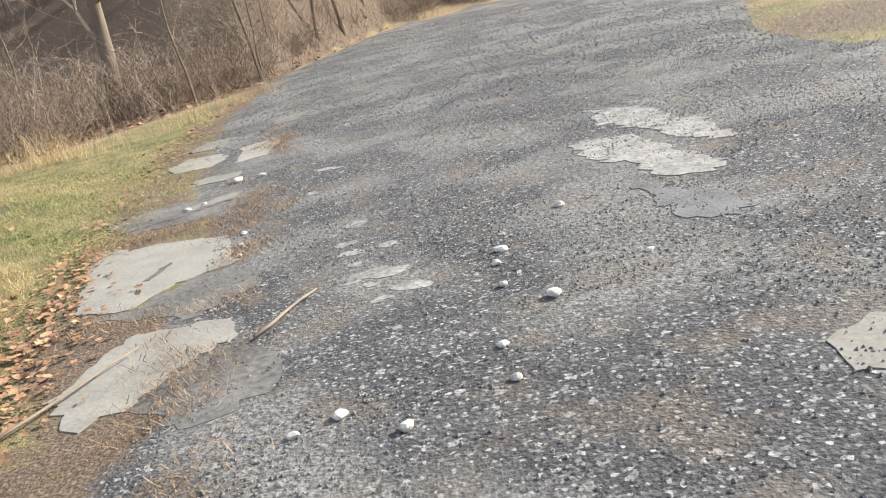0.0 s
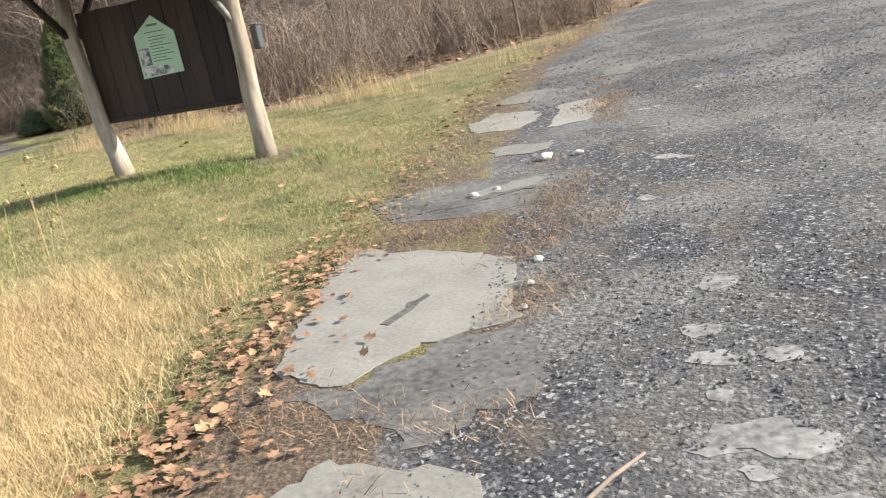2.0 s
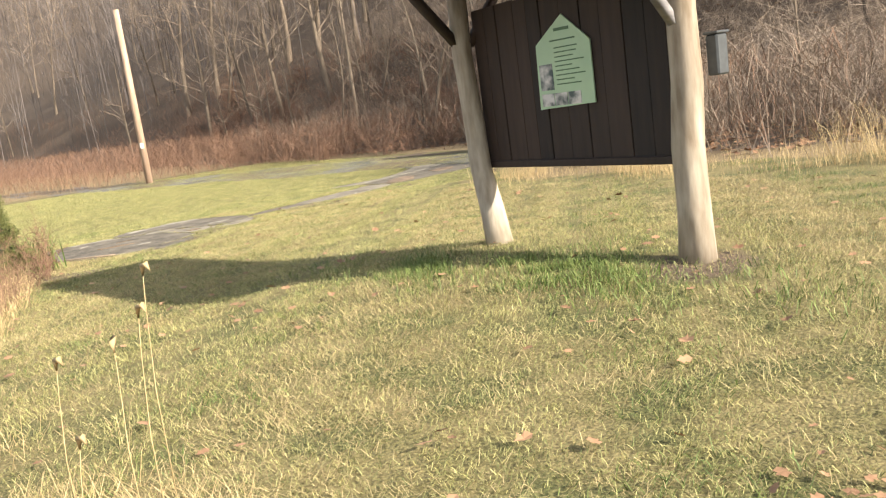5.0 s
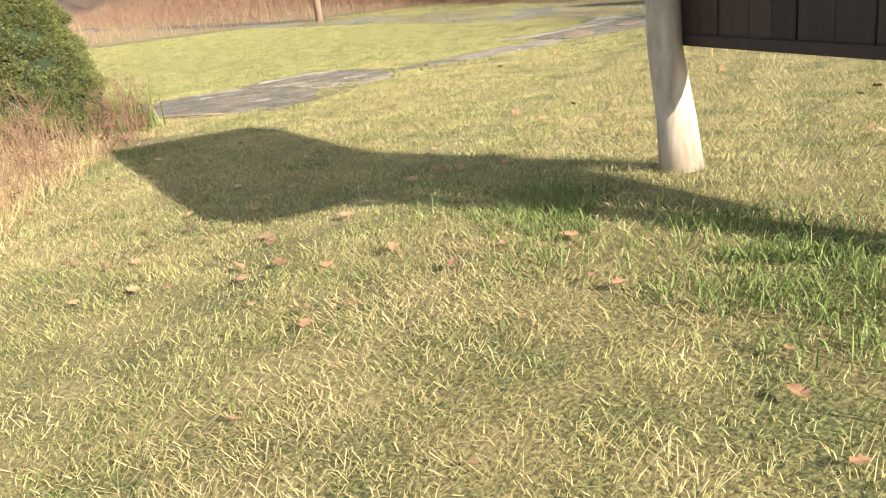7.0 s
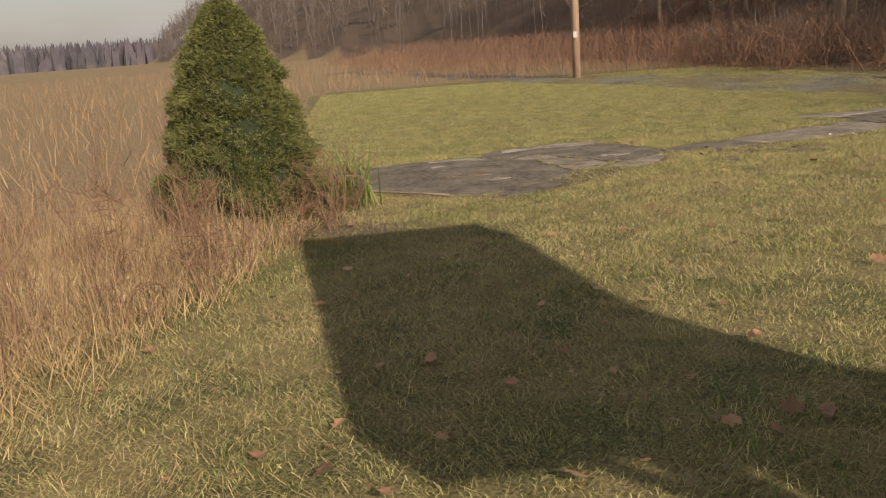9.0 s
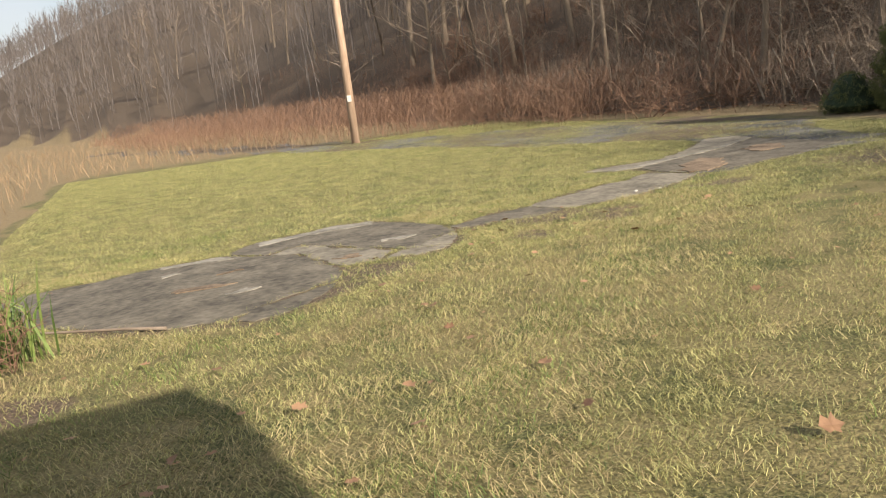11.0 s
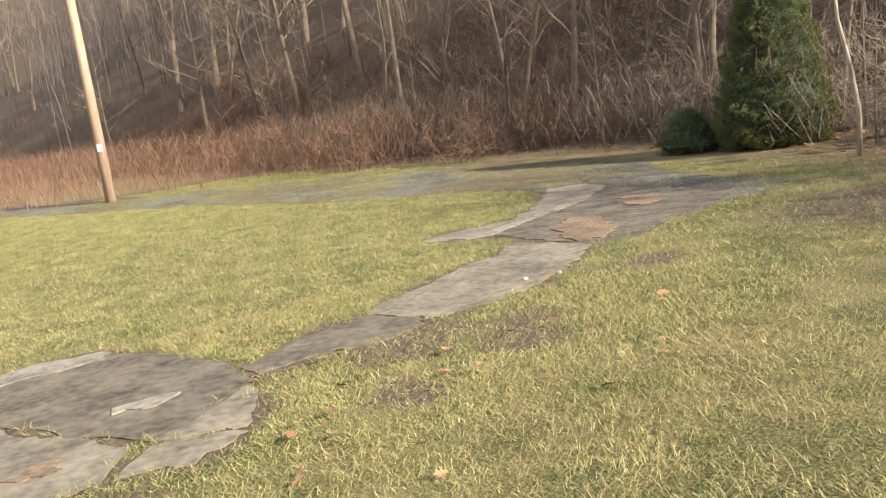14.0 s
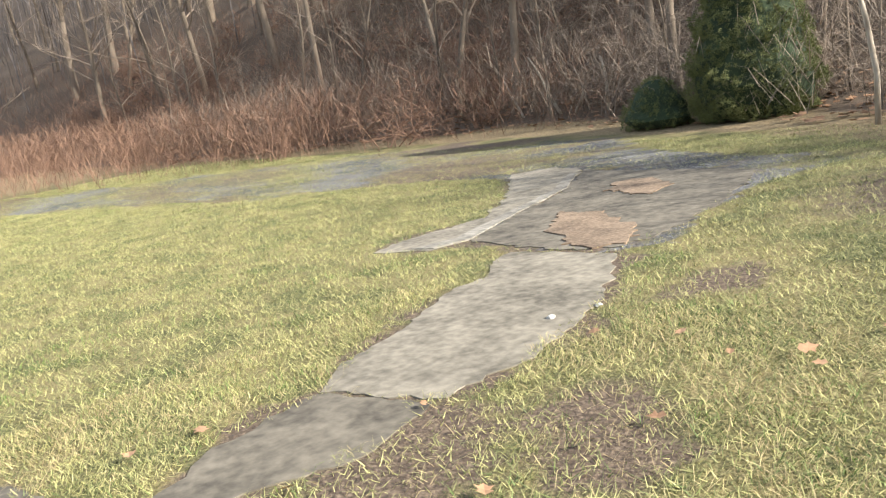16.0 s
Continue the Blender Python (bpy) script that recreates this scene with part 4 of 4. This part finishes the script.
blades("lawn_grass", b, RNG.uniform(0.025, 0.065, len(b)), RNG.uniform(0.0035, 0.0072, len(b)), RNG.uniform(0.5, 1.6, len(b)), M_GRASS, "short winter grass, green and straw yellow", "grass", single=True)
b = scatter(200000, -22, -2.5, 6.5, 18, lambda x, y: lawn(x, y) * np.clip(wavy(x, y, 3.1, 14) * 1.3 - 0.25, 0, 1))
blades("green_grass", b, RNG.uniform(0.025, 0.08, len(b)), RNG.uniform(0.003, 0.006, len(b)), RNG.uniform(0.5, 1.7, len(b)), M_LUSH, "greener tufts in the winter lawn", "grass")
b = scatter(120000, -36, -15, 7.5, 22, lambda x, y: lawn(x, y) * np.clip(wavy(x, y, 2.7, 9) * 1.4 + 0.6 * wavy(x, y, 6.5, 3) - 0.45, 0, 1))
blades("green_grass", b, RNG.uniform(0.03, 0.08, len(b)), RNG.uniform(0.004, 0.008, len(b)), RNG.uniform(0.4, 1.5, len(b)), M_LUSH, "greener tufts in the winter lawn", "grass", single=True)
b = scatter(60000, -9.5, -3.6, 9.3, 12.2, lambda x, y: (0.12 + 0.8 * (wavy(x, y, 5, 3) > 0.05)) * np.exp(-((y - 10.45 - 0.12 * (x + 6)) / 0.42) ** 2) * np.exp(-((x + 6.6) / 1.7) ** 2))
blades("lush_grass", b, RNG.uniform(0.05, 0.14, len(b)), RNG.uniform(0.004, 0.008, len(b)), RNG.uniform(0.3, 1.2, len(b)), M_LUSH, "longer lush green grass under the kiosk", "grass")
b = scatter(250000, -8.5, -1.0, 1.5, 8.6, lambda x, y: np.clip((np.interp(x, [-8.5, -4.5, -2], [6.0, 7.6, 8.4]) - y + 0.6 * wavy(x, y, 2.1, 3)) / 1.4, 0, 1) * np.where(x < -4.6, 0.4, 1) * np.clip((np.interp(y, [1, 3.6, 7.1, 9], [-1.9, -1.75, -2.75, -4.5]) - x) / 0.5, 0, 1) * (0.35 + 0.65 * (wavy(x, y, 3, 2) > -0.1)))
blades("dry_grass", b, RNG.uniform(0.05, 0.36, len(b)) * (0.8 + 0.6 * wavy(b[:, 0], b[:, 1], 5, 4)), RNG.uniform(0.0015, 0.0035, len(b)), RNG.uniform(0.3, 1.7, len(b)), M_STRAW, "pale dry straw grass beside the drive", "dry grass")
b = scatter(13000, -16, -8.6, 4.2, 8.4, lambda x, y: np.clip((np.interp(x, [-16, -14.4, -13.2, -12, -10.5, -9], [7.4, 8.15, 8.15, 7.8, 7.2, 6.2]) - y) / 0.5, 0, 1) * (0.3 + 0.7 * (wavy(x, y, 3.3, 2) > -0.1)))
blades("tall_weeds", b, RNG.uniform(0.2, 1.0, len(b)) * (0.8 + 0.5 * wavy(b[:, 0], b[:, 1], 4.5, 1)), RNG.uniform(0.002, 0.006, len(b)), RNG.uniform(0.05, 0.7, len(b)), M_WEED, "tall dry brown weeds and grasses", "weeds")
b = scatter(26000, -16, -8.5, 5.5, 8.9, lambda x, y: np.clip((np.interp(x, [-16, -14, -12, -10.5, -8.5], [8.3, 8.2, 7.8, 7.4, 6.6]) - y) / 0.8, 0, 1))
blades("matted_straw", b, RNG.uniform(0.10, 0.35, len(b)), RNG.uniform(0.003, 0.006, len(b)), RNG.uniform(0.6, 1.6, len(b)), M_STRAW, "matted pale straw at the lawn's edge", "dry grass")
b = scatter(80000, -120, -16, -60, 20, lambda x, y: ((y < np.interp(x, [-120, -39, -20, -16], [4, 6.3, 6.8, 6.2])) | (x < -43)) * np.exp(-np.hypot(x + 16, y - 6) / 45))
blades("field_weeds", b, RNG.uniform(0.25, 1.0, len(b)), RNG.uniform(0.006, 0.022, len(b)), RNG.uniform(0.1, 1.1, len(b)), M_WEED, "reddish brown weeds covering the field", "weeds")


b = scatter(90000, 4, 22, 8, 42, lambda x, y: 1 - cover(x, y)[0])
blades("verge_grass", b, RNG.uniform(0.03, 0.10, len(b)), RNG.uniform(0.006, 0.014, len(b)), RNG.uniform(0.5, 1.7, len(b)), M_THATCH, "straw-coloured verge grass beyond the drive", "grass", single=True)


def brush_keep(x, y):
    f = np.interp(x, FOOT_X, FOOT_Y)
    lower = np.where(x < -27, np.interp(x, [-120, -60, -43, -37, -31, -27], [3, 10, 16.6, 20.3, 24.4, 26.6]), f - 0.8)
    return (y > lower) * (y < f + 7) * (0.45 + 0.55 * (wavy(x, y, 0.9, 4) > -0.2)) * np.where((x > -27) & (x < -15.5), 0.12, 1)


b = scatter(48000, -110, -2, 5, 45, brush_keep)
hh = np.where(b[:, 0] < -27, 0.95 + 0.55 * wavy(b[:, 0], b[:, 1], 0.45, 2) + 0.4 * wavy(b[:, 0], b[:, 1], 1.3, 5), 0.6)
blades("brush", b, RNG.uniform(0.4, 2.2, len(b)) * hh, RNG.uniform(0.005, 0.014, len(b)), RNG.uniform(0.15, 1.5, len(b)), M_BRUSH, "dense reddish brown brush below the wood", "brush")
b = scatter(12000, -50, 8, 17, 60, lambda x, y: (np.abs(y - np.interp(x, FOOT_X, FOOT_Y) - 3) < 6) * (x > -17) + 0.25 * (np.abs(y - np.interp(x, FOOT_X, FOOT_Y) - 8) < 6))
blades("brush", b, RNG.uniform(0.5, 2.6, len(b)), RNG.uniform(0.005, 0.014, len(b)), RNG.uniform(0.2, 1.5, len(b)), M_TWIG, "tangled grey-brown undergrowth", "brush")


def twiggy(b, times, lo, hi, width, material, label):
    t = np.repeat(b, times, 0)
    t[:, :2] += RNG.normal(0, 0.18, (len(t), 2))
    t[:, 2] += RNG.uniform(0.1, 1.6, len(t))
    blades("brush", t, RNG.uniform(lo, hi, len(t)), RNG.uniform(width * 0.6, width * 1.4, len(t)), RNG.uniform(0.4, 1.9, len(t)), material, label, "brush", 0.4)


twiggy(scatter(26000, -75, -2, 5, 45, brush_keep), 4, 0.3, 0.8, 0.010, M_BRUSH, "fine reddish twigs of the brush")
twiggy(scatter(30000, -45, 12, 16, 62, lambda x, y: (np.abs(y - np.interp(x, FOOT_X, FOOT_Y) - 4) < 5.5).astype(float)), 4, 0.4, 1.3, 0.009, M_TWIG, "tangled grey twigs of the undergrowth")
b = scatter(50000, -15, -2.6, 15.2, 24, lambda x, y: (0.15 + 0.85 * (wavy(x, y, 2.6, 5) > 0.1)) * np.exp(-((y - np.interp(x, [-15, -8, -5, -3], [17.3, 16.9, 17.6, 23])) / 0.8) ** 2))
blades("dry_grass", b, RNG.uniform(0.15, 1.0, len(b)) * (0.7 + 0.6 * wavy(b[:, 0], b[:, 1], 1.9, 7)), RNG.uniform(0.002, 0.006, len(b)), RNG.uniform(0.15, 1.1, len(b)), M_STRAW, "tall pale dry grass below the brush", "dry grass")
b = np.repeat(np.array([[-15.6, 8.4, float(rise(-15.6, 8.4))]]), 130, 0) + np.concatenate([RNG.normal(0, 0.17, (130, 2)), np.zeros((130, 1))], 1)
blades("iris_plant", b, RNG.uniform(0.3, 0.8, 130), RNG.uniform(0.018, 0.032, 130), RNG.uniform(0.1, 0.7, 130), M_LUSH, "spiky green iris clump beside the concrete", "plant", stuff=False)


# ---- leaves and stones ----
def flakes(name, c, size, material, label, category):
    """Fallen lobed leaves, curled, lying at c."""
    n = len(c)
    lob = np.array([(0, -1, 0), (0.35, -0.45, 0.15), (0.75, -0.35, 0.4), (0.4, 0.05, 0.1), (0.65, 0.5, 0.35), (0, 1, 0.25), (-0.65, 0.5, 0.4), (-0.4, 0.05, 0.1), (-0.75, -0.35, 0.35), (-0.35, -0.45, 0.12)])
    a = RNG.uniform(0, math.tau, n)
    ca, sa = np.cos(a)[:, None], np.sin(a)[:, None]
    cu = RNG.uniform(-0.4, 0.9, n)[:, None]
    x, y, z = lob[:, 0][None], lob[:, 1][None], lob[:, 2][None] * cu
    ti = RNG.normal(0, 0.3, (n, 1))
    v = np.stack([(x * ca - y * sa), (x * sa + y * ca), z + x * ti + 0.3], -1) * size[:, None, None] + c[:, None, :]
    mid = np.stack([np.zeros(n), np.zeros(n), np.full(n, 0.28)], 1) * size[:, None] + c
    v = np.concatenate([v, mid[:, None, :]], 1).reshape(-1, 3)
    f = np.array([(q, (q + 1) % 10, 10) for q in range(10)]).ravel()
    faces = (np.arange(n) * 11)[:, None] + f[None]
    return tagged(new(name, raw_mesh(name, v, faces.ravel(), np.full(n * 10, 3), material)), label, category, kind="stuff")


def strip(x, y):
    e = np.interp(y, [-14, 3.6, 7.1, 11.7, 16.7, 26], [-2.0, -1.65, -2.45, -3.1, -3.7, -3.9])
    return np.exp(-((x - e) / 0.3) ** 2) * np.where(y < 7.5, 1, 0.25)


b = scatter(34000, -4.5, -0.8, 1, 26, strip)
b[:, 2] += 0.02
flakes("fallen_leaves", b, RNG.uniform(0.018, 0.045, len(b)), M_OAK, "drift of brown oak leaves beside the slabs", "leaves")
b = scatter(900, -19, -2, 6, 16, lambda x, y: lawn(x, y) * 0.5 + 0.4 * (y < 8.6) * (x < -8))
b[:, 2] += 0.03
flakes("fallen_leaves", b, RNG.uniform(0.02, 0.055, len(b)), M_OAK, "scattered brown leaves on the lawn", "leaves")
b = scatter(26000, -45, 2, 16, 48, lambda x, y: np.exp(-np.abs(y - np.interp(x, FOOT_X, FOOT_Y) - 2) / 6) * (y > np.interp(x, FOOT_X, FOOT_Y) - 1.5))
b[:, 2] += 0.02
flakes("fallen_leaves", b, RNG.uniform(0.05, 0.11, len(b)), M_OAK, "leaf litter at the foot of the slope", "leaves")


def pebbles(name, c, size, material, label):
    n = len(c)
    o = np.array([(1, 0, 0), (0, 1, 0), (-1, 0, 0), (0, -1, 0), (0.1, 0.1, 0.7), (0, 0, -0.5)])
    f = np.array([(0, 1, 4), (1, 2, 4), (2, 3, 4), (3, 0, 4), (1, 0, 5), (2, 1, 5), (3, 2, 5), (0, 3, 5)]).ravel()
    v = o[None] * RNG.uniform(0.6, 1.2, (n, 6, 1)) * size[:, None, None]
    a = RNG.uniform(0, math.tau, n)[:, None]
    v = np.stack([v[..., 0] * np.cos(a) - v[..., 1] * np.sin(a), v[..., 0] * np.sin(a) + v[..., 1] * np.cos(a), v[..., 2]], -1) + c[:, None, :]
    faces = (np.arange(n) * 6)[:, None] + f[None]
    return tagged(new(name, raw_mesh(name, v.reshape(-1, 3), faces.ravel(), np.full(n * 8, 3), material)), label, "gravel", kind="stuff")


def drive_share(x, y):
    return inside(x, y, GRAVEL) * (0.25 + 0.75 * (wavy(x, y, 1.9, 3) > 0.0)) * (x > -1.2)


b = scatter(150000, -1.6, 7, 0, 16, drive_share)
b[:, 2] += 0.006
pebbles("gravel", b, 0.003 + 0.012 * RNG.uniform(0, 1, len(b)) ** 3, M_STONE, "loose grey crushed gravel on the drive")
b = scatter(20000, -3, 8, 12, 40, lambda x, y: inside(x, y, GRAVEL) * 0.9)
b[:, 2] += 0.008
pebbles("gravel", b, 0.008 + 0.022 * RNG.uniform(0, 1, len(b)) ** 2, M_STONE, "loose grey crushed gravel on the drive")


def stone(x, y, r, seed):
    bm = bmesh.new()
    bmesh.ops.create_icosphere(bm, subdivisions=2, radius=r)
    q = random.Random(seed)
    off = Vector((q.uniform(0, 9), q.uniform(0, 9), 0))
    for v in bm.verts:
        v.co *= 1 + 0.45 * noise.noise(v.co / r * 0.9 + off)
        v.co.z *= 0.6
    bm.transform(Matrix.Translation((x, y, float(rise(x, y)) + r * 0.35)) @ Matrix.Rotation(q.uniform(0, 6), 4, "Z"))
    tagged(part("stone", bm, M_WSTONE), "pale angular limestone lump on the gravel", "stone", "stones on the drive")


for i, (x, y, r) in enumerate(((1.36, 4.8, 0.045), (1.3, 4.55, 0.035), (1.55, 3.82, 0.045), (1.3, 4.15, 0.03), (0.71, 2.66, 0.04), (1.22, 2.91, 0.03), (0.4, 2.9, 0.04),
                               (-1.39, 9.63, 0.075), (-1.1, 9.7, 0.05), (1.2, 3.3, 0.03), (-0.75, 6.5, 0.025), (-0.7, 6.15, 0.028), (-0.8, 6.9, 0.035), (-1.75, 8.55, 0.045),
                               (-1.6, 8.7, 0.035), (0.2, 2.8, 0.03), (1.9, 5.6, 0.04), (2.2, 4.2, 0.03), (-18.33, 15.66, 0.028), (-18.2, 15.95, 0.025))):
    stone(x, y, r, i)


# ---- sticks and stumps ----
def stick(a, b, r, name="stick", label="pale bleached dead stick", material=M_TWIG):
    a, b = Vector(a), Vector(b)
    pts = [a.lerp(b, f) + Vector((0.04 * math.sin(f * 7 + a.x), 0.04 * math.cos(f * 5 + a.y), 0)) * (b - a).length * 0.4 for f in (0, 0.25, 0.5, 0.75, 1)]
    tagged(part(name, tube(pts, [r, r * 0.95, r * 0.85, r * 0.75, r * 0.5], 6), material), label, "stick")


for x, y, dx, h, r in ((-29.2, 28.4, -0.9, 1.5, 0.045), (-27.75, 28.5, -0.1, 1.3, 0.05), (-30.3, 28.2, -0.6, 1.0, 0.035), (-28.7, 28.3, 0.5, 0.8, 0.03), (-28.4, 28.6, -0.4, 1.1, 0.03)):
    z = float(rise(x, y))
    stick((x, y, z - 0.05), (x + dx, y, z + h), r, "dead_sapling", "pale broken dead sapling at the wood's edge", M_POST)
stick((-19.6, 23.6, float(rise(-19.6, 23.6)) - 0.05), (-19.9, 23.6, 2.4), 0.04, "sapling_stem", "thin pale sapling stem beside the spruce", M_POST)
stick((-0.2, 4.1, 0.03), (0.1, 4.75, 0.035), 0.012)
stick((-1.45, 3.3, 0.04), (-0.95, 4.3, 0.05), 0.010)
stick((-15.6, 9.6, -0.25), (-16.4, 8.3, -0.22), 0.014)


def seed_stalk(x, y, h, lean, seed):
    z = float(rise(x, y))
    t = empty("grass_stalk", x, y, z, "tall dry grass stalk with a drooping seed head", "grass stalk", group="seeding grass stalks")
    part("stem", tube([(0, 0, -0.02), (lean * 0.2, 0, h * 0.5), (lean * 0.6, 0.02, h * 0.85), (lean, 0.03, h)], [0.003, 0.0025, 0.002, 0.0015], 5), M_STRAW, t)
    part("seed_head", tube([(lean, 0.03, h), (lean * 1.25, 0.03, h + 0.04), (lean * 1.7, 0.04, h + 0.05), (lean * 2.1, 0.05, h + 0.01)], [0.004, 0.012, 0.011, 0.002], 7, 0.2, seed), M_STRAW, t)


for i, (x, y, h, q) in enumerate(((-4.9, 6.75, 0.72, 0.05), (-4.75, 6.95, 0.74, -0.04), (-4.6, 7.0, 0.90, 0.06), (-5.0, 7.15, 0.98, 0.05), (-4.45, 6.7, 0.55, 0.05))):
    seed_stalk(x, y, h, q, i)


# ---- dead stalks round the spruce ----
rnd = random.Random(31)
for x, y, k in ((-14.6, 8.35, 0.72), (-14.2, 8.3, 0.55), (-13.4, 8.0, 0.6), (-12.7, 7.7, 0.55), (-12.0, 7.5, 0.6), (-11.4, 7.1, 0.5), (-13.0, 7.4, 0.7), (-13.9, 7.0, 0.75), (-11.0, 6.6, 0.6), (-12.4, 6.8, 0.7),
                (-10.4, 6.3, 0.5), (-15.3, 8.5, 0.6), (-9.9, 5.9, 0.55)):
    ob = new("dead_weed", rnd.choice(REDS))
    ob.location = (x, y, float(rise(x, y)))
    ob.rotation_euler = (0, 0, rnd.uniform(0, 6.2))
    ob.scale = (k * 0.45, k * 0.45, k)
    tagged(ob, "tall dry branching weed stalks beside the spruce", "weed", "dead weeds by the spruce")
